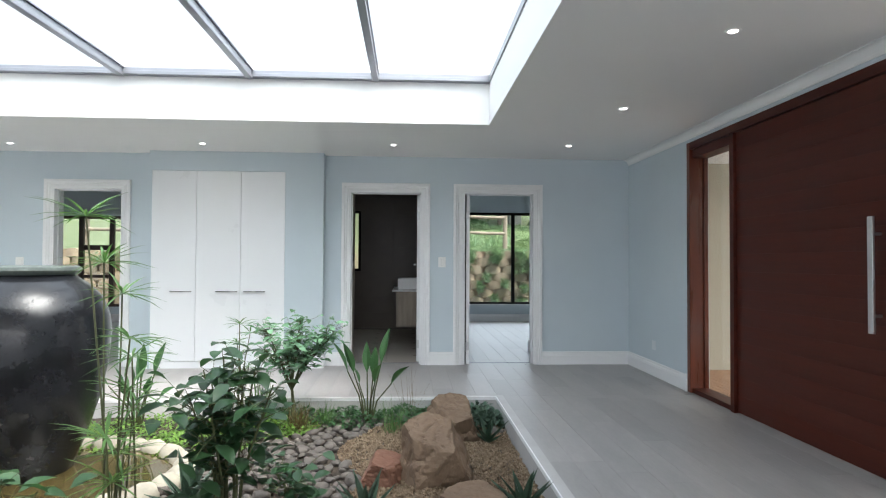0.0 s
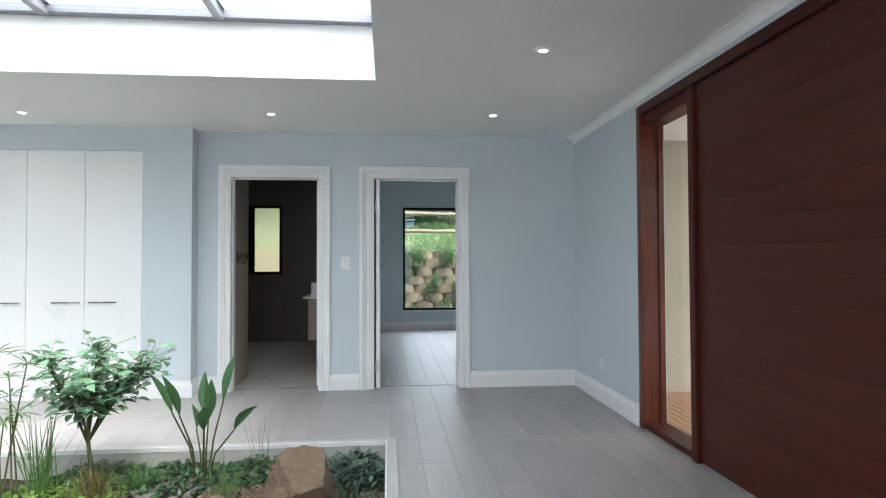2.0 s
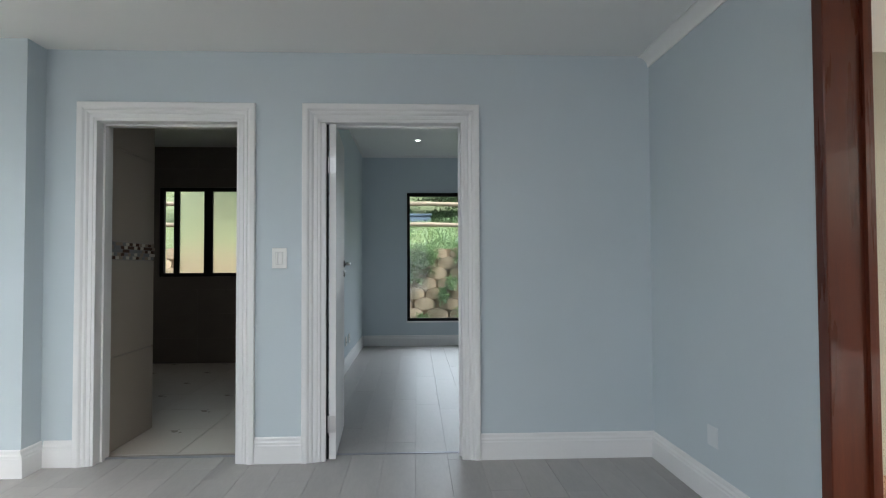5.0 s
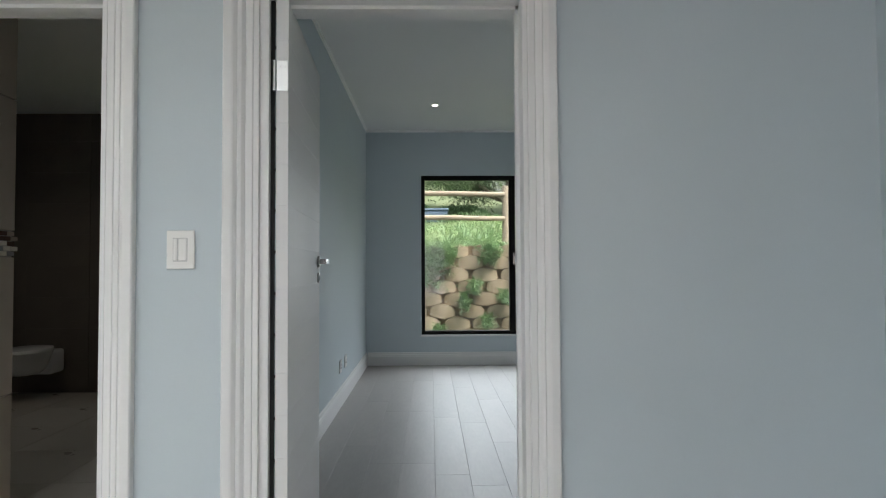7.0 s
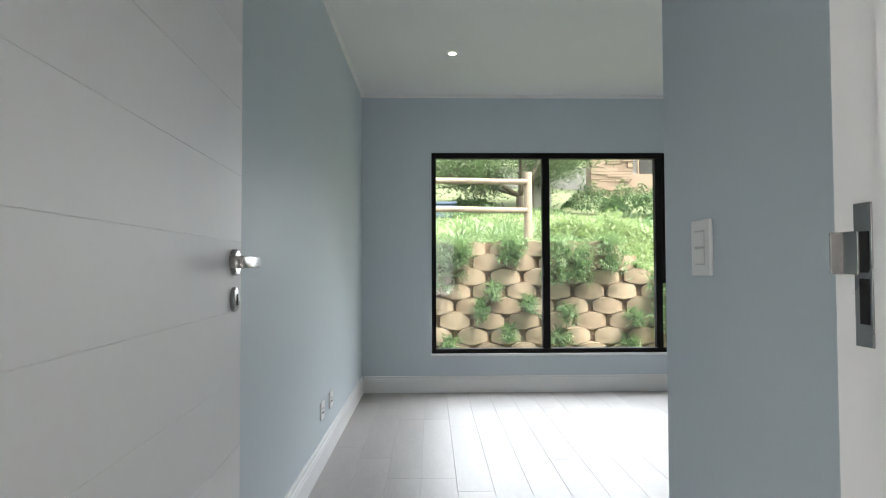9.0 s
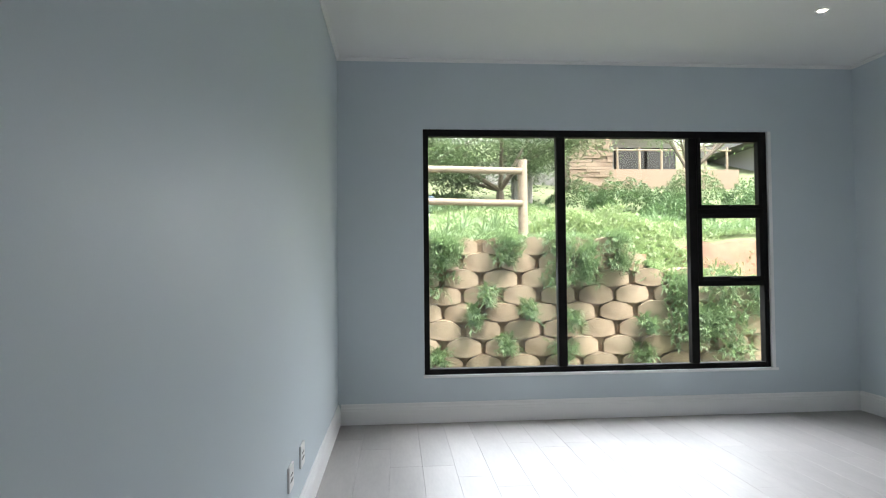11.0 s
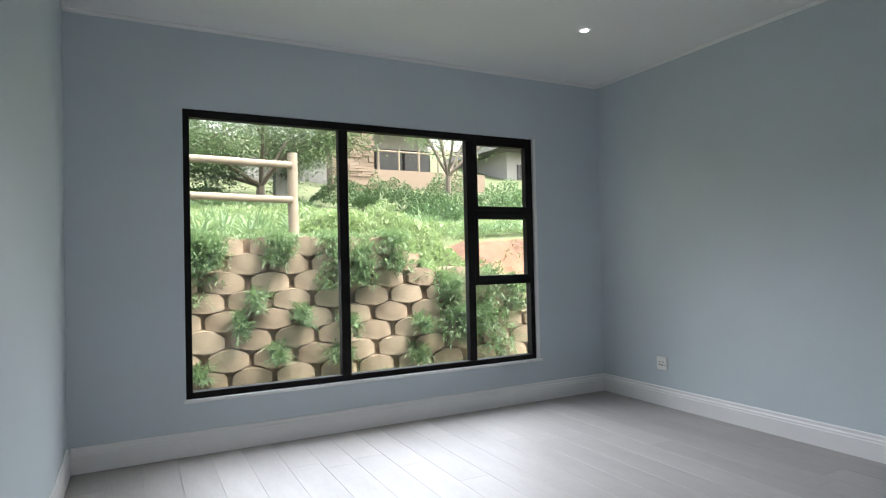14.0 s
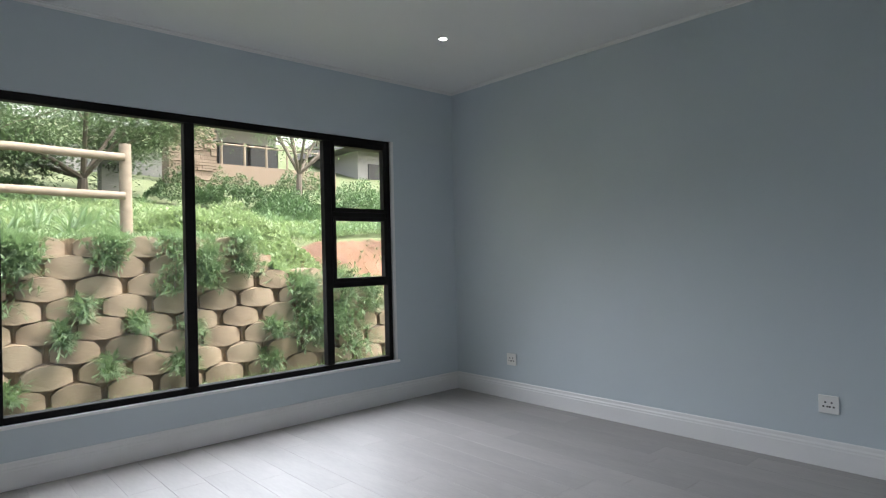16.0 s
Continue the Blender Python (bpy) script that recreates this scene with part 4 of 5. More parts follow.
def stone_mesh(name, mat, seed, dims, rough=0.25, cuts=3, sharp=0.0):
    """A boulder: a ball of faces pushed in and out by noise, flattened by a few random planes."""
    bm = bmesh.new()
    bmesh.ops.create_icosphere(bm, subdivisions=cuts, radius=1)
    r = random.Random(seed)
    o = Vector((r.uniform(0, 50), r.uniform(0, 50), r.uniform(0, 50)))
    planes = [(way(r.uniform(0, 6.28), r.uniform(-0.3, 1.4)), r.uniform(0.52, 0.84)) for i in range(int(15 * sharp))]
    for v in bm.verts:
        p = v.co.copy()
        for nrm, d in planes:
            k = p.dot(nrm) - d
            if k > 0:
                p -= nrm * k * 0.92
        p *= 1 + rough * noise.noise(v.co * 1.3 + o) + rough * 0.30 * noise.noise(v.co * 4 + o) + rough * 0.22 * noise.noise(v.co * 9 + o) + rough * 0.10 * noise.noise(v.co * 21 + o)
        if sharp:
            p *= 1 - 0.10 * abs(noise.noise(v.co * 2.6 + o * 2)) - 0.05 * abs(noise.noise(v.co * 7 + o)) - 0.025 * abs(noise.noise(v.co * 16 + o))
        v.co = Vector((p.x * dims[0], p.y * dims[1], p.z * dims[2]))
    return mesh_of(bm, name, mat, not sharp)


# soil, gravel, pebbles
bm = bmesh.new()
bmesh.ops.create_grid(bm, x_segments=110, y_segments=66, size=0.5)
for v in bm.verts:
    x, y = PX0 + (v.co.x + 0.5) * (PX1 - PX0), PY0 + (v.co.y + 0.5) * (PY1 - PY0)
    v.co = Vector((x, y, SOIL - 0.01 + 0.025 * noise.noise(Vector((x * 1.7, y * 1.7, 3))) + 0.01 * noise.noise(Vector((x * 9, y * 9, 5)))))
structure("ground_planter", bm, SOILM, "dark garden soil in the planting bed", "soil", True)


def in_gravel(x, y):
    return (x > 0.18 + 0.55 * max(0.0, abs(y - 4.25) - 0.75) ** 2 + 0.10 * math.sin(y * 5) or (x > 0.9)) and 3.0 < y < 5.42 and x < PX1 - 0.015


rnd = random.Random(3)
verts, faces = [], []
while len(verts) < 6 * 17000:
    x, y = rnd.uniform(0.0, PX1), rnd.uniform(2.9, 5.45)
    if not in_gravel(x, y) or rnd.random() > (1.0 if y > 3.4 else 0.4):
        continue
    s = rnd.uniform(0.006, 0.0125)
    z = SOIL + rnd.uniform(0.0, 0.022) + 0.03 * max(0, 0.5 - abs(x - 0.7))
    m = Euler((rnd.random() * 6, rnd.random() * 6, rnd.random() * 6)).to_matrix()
    k = len(verts)
    for q in ((1.3, 0, 0), (-1.3, 0, 0), (0, 1, 0), (0, -1, 0), (0, 0, 0.8), (0, 0, -0.8)):
        verts.append(Vector((x, y, z)) + m @ (Vector(q) * s))
    faces += [(k, k + 2, k + 4), (k + 2, k + 1, k + 4), (k + 1, k + 3, k + 4), (k + 3, k, k + 4), (k + 2, k, k + 5), (k + 1, k + 2, k + 5), (k + 3, k + 1, k + 5), (k, k + 3, k + 5)]
me = bpy.data.meshes.new("gravel")
me.from_pydata(verts, [], faces)
me.materials.append(GRAVELM)
tagged(new("gravel", me), "fine beige gravel in the planting bed", "gravel", kind="stuff")

pebbles = [stone_mesh("pebble", PEBBLE, 40 + i, (1.0, rnd.uniform(0.7, 0.95), rnd.uniform(0.5, 0.68)), 0.22, 2) for i in range(7)]
rnd = random.Random(8)
spots = []
tries = 0
while len(spots) < 290 and tries < 20000:
    tries += 1
    x, y = rnd.uniform(-0.85, 1.38), rnd.uniform(3.35, 5.6)
    s = rnd.uniform(0.028, 0.062) * (1.25 if y < 4.3 and rnd.random() < 0.4 else 1)
    strip = (not in_gravel(x, y)) and (x < 0.75 and y > 3.4) or (y > 5.1 and x > 0.95)
    if x < -0.2 and y > 5.15:
        strip = False
    if strip and all((x - a) ** 2 + (y - b) ** 2 > (0.78 * (s + c)) ** 2 for a, b, c in spots):
        spots.append((x, y, s))
for x, y, s in spots:
    ob = new("pebble", pebbles[rnd.randrange(7)])
    ob.matrix_basis = Matrix.LocRotScale((x, y, SOIL + s * 0.28), Euler((rnd.uniform(-0.3, 0.3), rnd.uniform(-0.3, 0.3), rnd.uniform(0, 6))), (s, s, s))
    tagged(ob, "smooth grey-brown river pebble on the soil", "pebble", "pebbles in the planting bed")


def boulder(place, seed, dims, mat, label, cuts=14, ledge=0.06):
    """A quarried boulder: a ball cut by flat planes, split by tilted bedding cracks and chipped by noise."""
    bm = bmesh.new()
    bmesh.ops.create_icosphere(bm, subdivisions=5, radius=1)
    r = random.Random(seed)
    o = Vector((r.uniform(0, 50), r.uniform(0, 50), r.uniform(0, 50)))
    planes = [(way(6.28 * i / cuts * 2.6 + r.uniform(-0.5, 0.5), r.choice((-0.15, 0.0, 0.15, 0.4))), r.uniform(0.66, 0.88)) for i in range(cuts)] + [(way(4.4, 1.25), 0.74)]
    tilt = Vector((r.uniform(-0.35, 0.35), r.uniform(-0.35, 0.35), 1))
    for v in bm.verts:
        p = v.co * 1.12
        for nrm, d in planes:
            k = p.dot(nrm) - d
            if k > 0:
                p -= nrm * k * 0.97
        bed = p.dot(tilt) * 1.35 + 0.28 * noise.noise(p * 1.7 + o)
        f = bed - math.floor(bed)
        crack = max(0.0, 1 - abs(f - 0.5) / 0.07)
        step = ledge if math.floor(bed + 0.5) % 2 else 0.0
        p.x *= 1 - step - 0.07 * crack
        p.y *= 1 - step - 0.07 * crack
        chip = noise.noise(p * 3.1 + o)
        p *= 1 + 0.045 * chip + 0.022 * noise.noise(p * 8 + o) + 0.012 * noise.noise(p * 19 + o) - 0.05 * max(0, 0.12 - abs(noise.noise(p * 2.2 + o * 2))) / 0.12
        v.co = Vector((p.x * dims[0], p.y * dims[1], p.z * dims[2]))
    ob = new("boulder", mesh_of(bm, "boulder", mat, False))
    ob.matrix_basis = place
    return tagged(ob, label, "boulder", "boulders")


boulder(pose(0.75, 4.10, -0.02, 8, -6, 20), 21, (0.28, 0.26, 0.29), ROCKM, "large weathered brown sandstone boulder on gravel")
boulder(pose(0.93, 5.04, -0.08, 5, 10, -30), 34, (0.26, 0.21, 0.27), ROCKM, "brown sandstone boulder near the kerb corner")
boulder(pose(0.43, 4.12, -0.10, 0, 8, 60), 45, (0.17, 0.16, 0.15), ROCKRED, "small reddish sandstone boulder on gravel", 10, 0.03)
boulder(pose(0.97, 3.66, -0.13, 0, 0, 15), 53, (0.26, 0.17, 0.13), ROCKM, "low flat brown sandstone boulder on gravel", 10, 0.03)

# jar in its stone-rimmed water basin
JX, JY = -1.86, 4.36
jar = thing("water_jar", (JX, JY, SOIL), "tall black glazed jar standing in a stone basin", "jar")
part("body", lathe([(0.0, 0.0), (0.24, 0.0), (0.27, 0.03), (0.34, 0.22), (0.42, 0.48), (0.465, 0.72), (0.478, 0.90), (0.465, 1.02), (0.42, 1.13), (0.36, 1.20), (0.30, 1.245), (0.268, 1.27), (0.262, 1.285), (0.235, 1.285), (0.23, 1.20), (0.0, 1.15)], 56, close=False), JARM, jar, "", True)
part("lip", lathe([(0.262, 1.275), (0.285, 1.285), (0.298, 1.305), (0.295, 1.325), (0.275, 1.335), (0.245, 1.33), (0.232, 1.31), (0.232, 1.27)], 56, close=False), JARLIP, jar, "grey-green rolled lip", True)
basin = thing("water_basin", (-1.70, 4.22, SOIL), "shallow water basin with a pale stone rim", "basin")
me = [stone_mesh("rim_stone", BASINM, 70 + i, (0.13, 0.085, 0.075), 0.15, 2) for i in range(4)]
for i in range(26):
    a = 2 * math.pi * i / 26
    piece("rim_stone", me[i % 4], basin, pose(0.86 * math.cos(a), 0.66 * math.sin(a), 0.02, 0, 0, math.degrees(a) + 90))
bm = bmesh.new()
bmesh.ops.create_circle(bm, cap_ends=True, segments=40, radius=1)
bmesh.ops.scale(bm, vec=(0.84, 0.64, 1), verts=bm.verts)
bmesh.ops.translate(bm, vec=(0, 0, 0.025), verts=bm.verts)
part("water", bm, WATER, basin, "brownish still water")

# plants
strelitzia(0.24, 5.55, SOIL, 8, 0.88, 4, "strelitzia with upright paddle leaves")
strelitzia(-1.62, 5.40, SOIL, 11, 0.80, 9, "strelitzia with broad arching leaves")
papyrus(-0.62, 2.97, SOIL, (1.55, 1.36, 1.22, 0.80, 0.72, 0.55, 0.95, 1.05, 0.66, 0.48), 17, "papyrus reed with long umbrella heads in the basin", 0.09, 22, 0.21)
papyrus(-0.80, 5.32, SOIL, (0.88, 0.78, 0.70, 0.60, 0.52, 0.46), 6, "slender papyrus reed with wispy heads", 0.16, 14, 0.16)
grass_tuft(-0.62, 5.35, SOIL, 46, 0.62, 2, LEAF_REED, "upright clump of green reed stems", 0.35, 0.008)
leafy_shrub("shrub", -0.38, 5.40, SOIL, 0.34, (0.37, 0.30, 0.28, 0.74), 560, 0.082, 12, LEAF_BUSH, "rounded grey-green leafy shrub on a thin stem", 14)
leafy_shrub("shrub", -0.22, 3.12, SOIL, 0.18, (0.25, 0.20, 0.42, 0.70), 230, 0.112, 23, LEAF_DARK, "dense dark green broad-leaved shrub", 14)
leafy_shrub("shrub", -0.05, 4.60 - 0.9, SOIL, 0.08, (0.18, 0.16, 0.18, 0.25), 60, 0.10, 31, LEAF_DARK, "low dark green broad-leaved shrub", 6)
leafy_shrub("shrub", -1.12, 2.95, SOIL, 0.08, (0.22, 0.18, 0.22, 0.34), 40, 0.14, 37, LEAF_MID, "low green shrub with long leaves", 7)
aloe(0.36, 3.55, SOIL, 14, 0.30, 3, "blue-green aloe with pointed leaves")
aloe(1.18, 4.86, SOIL, 12, 0.24, 5, "small blue-green aloe beside a boulder")
aloe(1.22, 3.62, SOIL, 13, 0.30, 7, "blue-green aloe beside the kerb")
aloe(-0.62, 3.75, SOIL, 14, 0.32, 8, "green aloe with long pointed leaves")
grass_tuft(0.45, 5.15, SOIL, 60, 0.36, 21, LEAF_REED, "tuft of fine green grass", 0.6, 0.004)
grass_tuft(0.60, 5.55, SOIL, 14, 0.55, 22, LEAF_BROWN, "wispy dry grass stems", 0.5, 0.003)
grass_tuft(-0.30, 5.30, SOIL, 150, 0.30, 23, LEAF_BROWN, "tuft of dry brown grass below the shrub", 1.3, 0.005)
grass_tuft(-0.10, 5.42, SOIL, 90, 0.26, 24, LEAF_REED, "tuft of green grass below the shrub", 1.2, 0.005)
ground_cover("creeping_plants", ((-1.5, 5.2, 0.55), (-0.95, 4.95, 0.40), (-0.5, 5.35, 0.35), (-2.4, 5.2, 0.5)), 900, 0.045, 1, LEAF_LIGHT, "bright green creeping ground cover")
ground_cover("low_ground_cover", ((0.1, 5.55, 0.3), (0.55, 5.6, 0.25), (-0.4, 5.6, 0.3), (0.8, 5.6, 0.16)), 520, 0.046, 2, LEAF_MID, "low green ground cover along the kerb", 0.11)
ground_cover("dark_ground_cover", ((1.12, 5.52, 0.24), (1.26, 5.40, 0.18), (1.22, 5.62, 0.16)), 420, 0.055, 3, LEAF_ALOE, "dark succulent ground cover in the bed corner", 0.13)

# ---- outside: terraced garden ----
EARTH = material("red_brown_earth", (0.16, 0.092, 0.06), 0.95, vary=0.5, scale=2, fine=40, bump=0.6, depth=0.03)
TURF = material("green_turf", (0.15, 0.18, 0.10), 0.95, vary=0.5, scale=1.2, fine=30, bump=0.8, depth=0.05, dark=(0.08, 0.11, 0.04))
BLOCK = material("tan_concrete_block", (0.40, 0.335, 0.25), 0.9, vary=0.2, scale=7, fine=40, bump=0.8, depth=0.014, per_object=0.4, spread=0.5, dark=(0.19, 0.145, 0.10))
POCKET = material("brown_earth_in_joints", (0.25, 0.185, 0.125), 0.95, vary=0.4, scale=8, fine=50, bump=0.6, depth=0.01)
BLOCKJ = material("tan_concrete_block_field", (0.46, 0.37, 0.26), 0.9, vary=0.2, scale=6, fine=55, bump=0.5, depth=0.006, island=0.5, spread=0.5, dark=(0.27, 0.21, 0.145))
POLE = material("weathered_pole", (0.25, 0.21, 0.16), 0.8, vary=0.25, scale=5, fine=40, bump=0.4, depth=0.006, stretch=(1, 4, 4))
HLEAF = leaf_material("trailing_green_leaf", (0.175, 0.265, 0.155), 0.5, through=0.35)
HLIGHT = leaf_material("light_green_leaf", (0.235, 0.315, 0.175), 0.5, through=0.35)
HDARK = leaf_material("deep_green_leaf", (0.135, 0.195, 0.12), 0.5, through=0.35)
HSHRUB = leaf_material("shrub_green_leaf", (0.11, 0.19, 0.10), 0.5, through=0.3)
GREYWALL = material("pale_grey_render", (0.29, 0.29, 0.29), 0.85, vary=0.06, scale=1.5, fine=60, bump=0.2, depth=0.004)
LEDGE = material("stacked_stone_cladding", (0.25, 0.20, 0.155), 0.9, vary=0.35, scale=5, fine=50, bump=0.5, depth=0.01, island=0.7, spread=0.3, dark=(0.16, 0.12, 0.09))
ROOFM = material("dark_roof", (0.06, 0.055, 0.055), 0.7, vary=0.2, scale=3, fine=30, bump=0.3, depth=0.01)
DARKGLASS = material("dark_house_glass", (0.03, 0.035, 0.04), 0.08, vary=0.1, bump=0.0)

G0 = 0.07                     # ground before the retaining wall
ROW, PITCH = 0.183, 0.43


def wall_top(x):
    """Rows of blocks at x."""
    if x < 3.9:
        return 8
    return max(2, 8 - int((x - 3.9) / 0.42 + 0.6) + (1 if x > 5.2 else 0))


def hill(x, y):
    """Height of the slope behind the retaining wall."""
    edge = G0 + ROW * min(8, max(1.8, 7.95 - max(0, x - 3.6) / 0.42)) - 0.07
    k = min(1, max(0, (y - 14.95) / 1.2))
    k = k * k * (3 - 2 * k)
    rise = min(30, max(0, y - 16.0))
    return edge + (1.56 - edge) * k + 0.15 * rise + 0.0035 * rise ** 2 + 0.10 * noise.noise(Vector((x * 0.6, y * 0.6, 1))) * min(1, max(0, y - 15.2))


bm = bmesh.new()
xs = [-80, -50, -30, -20] + [-14 + 0.5 * i for i in range(73)] + [26, 32, 45, 80]
ys = [OUT, 13.5, 13.9, 14.3, 14.62, 15.02, 15.3, 15.6] + [16 + 0.6 * i for i in range(24)] + [31, 34, 38, 45, 60, 90, 160]
grid = []
for y in ys:
    line = []
    for x in xs:
        if y < 14.5:
            z = G0 + 0.02 * noise.noise(Vector((x, y, 0)))
        elif y < 14.8:
            z = G0
        else:
            z = hill(x, min(y, 60))
        line.append(bm.verts.new((x, y, z)))
    grid.append(line)
for a, b in zip(grid, grid[1:]):
    for i in range(len(xs) - 1):
        f = bm.faces.new((a[i], a[i + 1], b[i + 1], b[i]))
structure("ground", bm, TURF, "green grassy hillside above a retaining wall", "ground", True)
# bare earth bank and a bare strip below the fence
for ex, ew, ey, eh, eid in ((6.2, 1.55, 15.66, 0.46, 1), (1.75, 0.95, 15.75, 0.30, 2)):
    bm = bmesh.new()
    bmesh.ops.create_grid(bm, x_segments=60, y_segments=26, size=0.5)
    for v in bm.verts:
        u, w_ = v.co.x * 2, v.co.y * 2
        k = 1 + 0.25 * noise.noise(Vector((u * 2, w_ * 2, 7)))
        x, y = ex + ew * u * k, ey + eh * w_ * k
        v.co = Vector((x, y, hill(x, y) + 0.05 - 0.10 * (u * u + w_ * w_) + 0.05 * noise.noise(Vector((x * 4, y * 4, 2))) + 0.035 * noise.noise(Vector((x * 13, y * 13, 5)))))
    structure("ground_earth_%d" % eid, bm, EARTH, "bare red-brown earth bank", "earth", True)

# retaining wall of bowed concrete blocks
rw = thing("retaining_wall", (0, 0, 0), "stepped retaining wall of bowed tan concrete blocks", "retaining wall", kind="structure")


def block_bm(bm, ox=0.0, oy=0.0, oz=0.0, s=1.0, wob=None):
    """Lens-shaped face, bowed forwards, with cut-off ends."""
    prof = ((-0.182, 0.056), (-0.140, 0.018), (-0.075, -0.006), (0.0, -0.016), (0.075, -0.006), (0.140, 0.018), (0.182, 0.056))
    top, bot, tb, bb = [], [], [], []
    for x, q in prof:
        if wob:
            x, q = x + wob.uniform(-0.007, 0.007), q + wob.uniform(-0.007, 0.007)
        depth = 0.05 * abs(x / 0.19) ** 2.4
        top.append(bm.verts.new((ox + x * s, oy + depth + 0.012, oz + ROW - 0.004 - q)))
        bot.append(bm.verts.new((ox + x * s, oy + depth, oz + 0.9 * q * (0.55 if q > 0 else 0.8))))
        tb.append(bm.verts.new((ox + x * s, oy + 0.30, oz + ROW - 0.004 - q)))
        bb.append(bm.verts.new((ox + x * s, oy + 0.30, oz + 0.9 * q * (0.55 if q > 0 else 0.8))))
    for i in range(6):
        bm.faces.new((bot[i], bot[i + 1], top[i + 1], top[i]))
        bm.faces.new((top[i], top[i + 1], tb[i + 1], tb[i]))
        bm.faces.new((bb[i], bb[i + 1], bot[i + 1], bot[i]))
    for i in (0, 6):
        bm.faces.new((bot[i], top[i], tb[i], bb[i]))


block_mes = []
for i in range(6):
    bm = bmesh.new()
    block_bm(bm, wob=random.Random(200 + i))
    bmesh.ops.bevel(bm, geom=[e for e in bm.edges if e.is_boundary is False and e.calc_face_angle(0) > 0.9], offset=0.009, segments=1, affect="EDGES")
    block_mes.append(mesh_of(bm, "block", BLOCK, True))
far = bmesh.new()
rnd = random.Random(14)
fill = bmesh.new()
for r_ in range(8):
    for i in range(-24, 26):
        x = 0.24 + i * PITCH + (PITCH / 2 if r_ % 2 else 0)
        if r_ >= wall_top(x):
            continue
        y = 14.45 + 0.042 * r_ + rnd.uniform(-0.012, 0.012)
        z = G0 - 0.02 + ROW * r_
        if x > -0.2:
            piece("block", block_mes[rnd.randrange(6)], rw, pose(x + rnd.uniform(-0.012, 0.012), y, z, rnd.uniform(-3, 3), rnd.uniform(-2.5, 2.5), rnd.uniform(-4, 4)))
        else:
            block_bm(far, x, y, z)
        box(fill, x - PITCH / 2, x + PITCH / 2, y + 0.105, y + 0.5, z, z + ROW - 0.01)
part("block_backs", fill, POCKET, rw, "recessed brown earth between the blocks")
ob = part("blocks_beyond", far, BLOCKJ, rw, "bowed tan concrete blocks")
ob["kind"] = "stuff"


def face_y(z):
    return 14.45 + 0.042 * (z - G0) / ROW


def trailing(name, spots, n, seed, mat, label, leaf=0.076):
    """Sprays of narrow leaves: spots are x, top height, width, drop."""
    bm = bmesh.new()
    r = random.Random(seed)
    for x, z, wd, drop in spots:
        for k in range(int(n * 2.6)):
            px = x + r.gauss(0, wd * 0.42)
            pz = z - drop * r.random() ** 1.3
            py = face_y(pz) - r.uniform(0.0, 0.2) + (0.12 if pz > z - 0.04 else 0)
            base = Vector((px, py, pz))
            a = Vector((r.gauss(0, 0.6), -0.5 - 0.5 * r.random(), r.uniform(-0.5, 0.8)))
            for q in range(5):
                d = (a + Vector((r.gauss(0, 0.5), r.gauss(0, 0.3), r.gauss(0, 0.5)))).normalized()
                blade(bm, base + a * 0.02 * q, d, leaf * r.uniform(0.7, 1.3), 0.017, droop=0.4, fold=0.2, seg=2, wide=0.4)
    return tagged(new(name, mesh_of(bm, name, mat, True)), label, "plants", kind="stuff")


TOP = G0 + 8 * ROW - 0.02
trailing("trailing_plants", ((1.62, TOP + 0.04, 0.45, 0.68), (1.25, TOP, 0.4, 0.6), (0.6, TOP, 0.5, 0.5), (1.95, TOP - 0.02, 0.22, 0.28)), 230, 1, HLEAF, "trailing green plants hanging over the blocks")
trailing("trailing_plants", ((2.70, TOP + 0.02, 0.16, 0.30), (3.28, TOP + 0.04, 0.24, 0.58), (3.55, TOP - 0.1, 0.16, 0.42), (3.95, TOP + 0.05, 0.20, 0.45)), 90, 2, HLEAF, "trailing green plants hanging over the blocks")
trailing("trailing_plants", ((4.60, 1.08, 0.22, 0.28), (4.62, 0.74, 0.28, 0.40), (5.10, 1.15, 0.24, 0.48), (5.12, 0.72, 0.30, 0.55), (4.85, 0.70, 0.25, 0.3), (5.5, 1.0, 0.18, 0.35), (6.05, 0.80, 0.2, 0.3)), 85, 3, HLEAF, "trailing green plants rooted between the blocks")
trailing("trailing_plants", ((2.45, 0.98, 0.06, 0.2), (2.62, 0.42, 0.1, 0.12), (3.25, 0.38, 0.12, 0.16), (2.28, 0.75, 0.05, 0.2), (4.2, 0.62, 0.06, 0.15), (4.1, 0.30, 0.1, 0.14), (1.88, 0.28, 0.08, 0.1), (2.88, 0.78, 0.07, 0.15), (3.35, 0.70, 0.08, 0.2), (-5.6, TOP, 0.5, 0.4), (-6.4, TOP, 0.4, 0.3), (-5.2, 0.8, 0.2, 0.3)), 34, 4, HLEAF, "small green plants growing from the block joints")


def patch(name, areas, n, size, seed, mat, label, lift=0.25, width=0.35, el=(0.1, 1.2)):
    """Low planting on the slope: discs x, y, rx, ry, height."""
    bm = bmesh.new()
    r = random.Random(seed)
    for x, y, rx, ry, h in areas:
        for k in range(n):
            a, q = r.uniform(0, 6.28), math.sqrt(r.random())
            px, py = x + rx * q * math.cos(a), y + ry * q * math.sin(a)
            hh = h * (1 - q * q * 0.8) * (0.75 + 0.5 * noise.noise(Vector((px * 2.2, py * 2.2, seed))))
            pz = hill(px, max(14.9, py)) + max(0, hh) * (0.55 + 0.5 * r.random())
            blade(bm, (px, py, pz), way(r.uniform(0, 6.28), r.uniform(*el)), size * r.uniform(0.6, 1.3), size * width, droop=0.8, fold=0.18, seg=2, wide=0.45)
    return tagged(new(name, mesh_of(bm, name, mat, True)), label, "plants", kind="stuff")


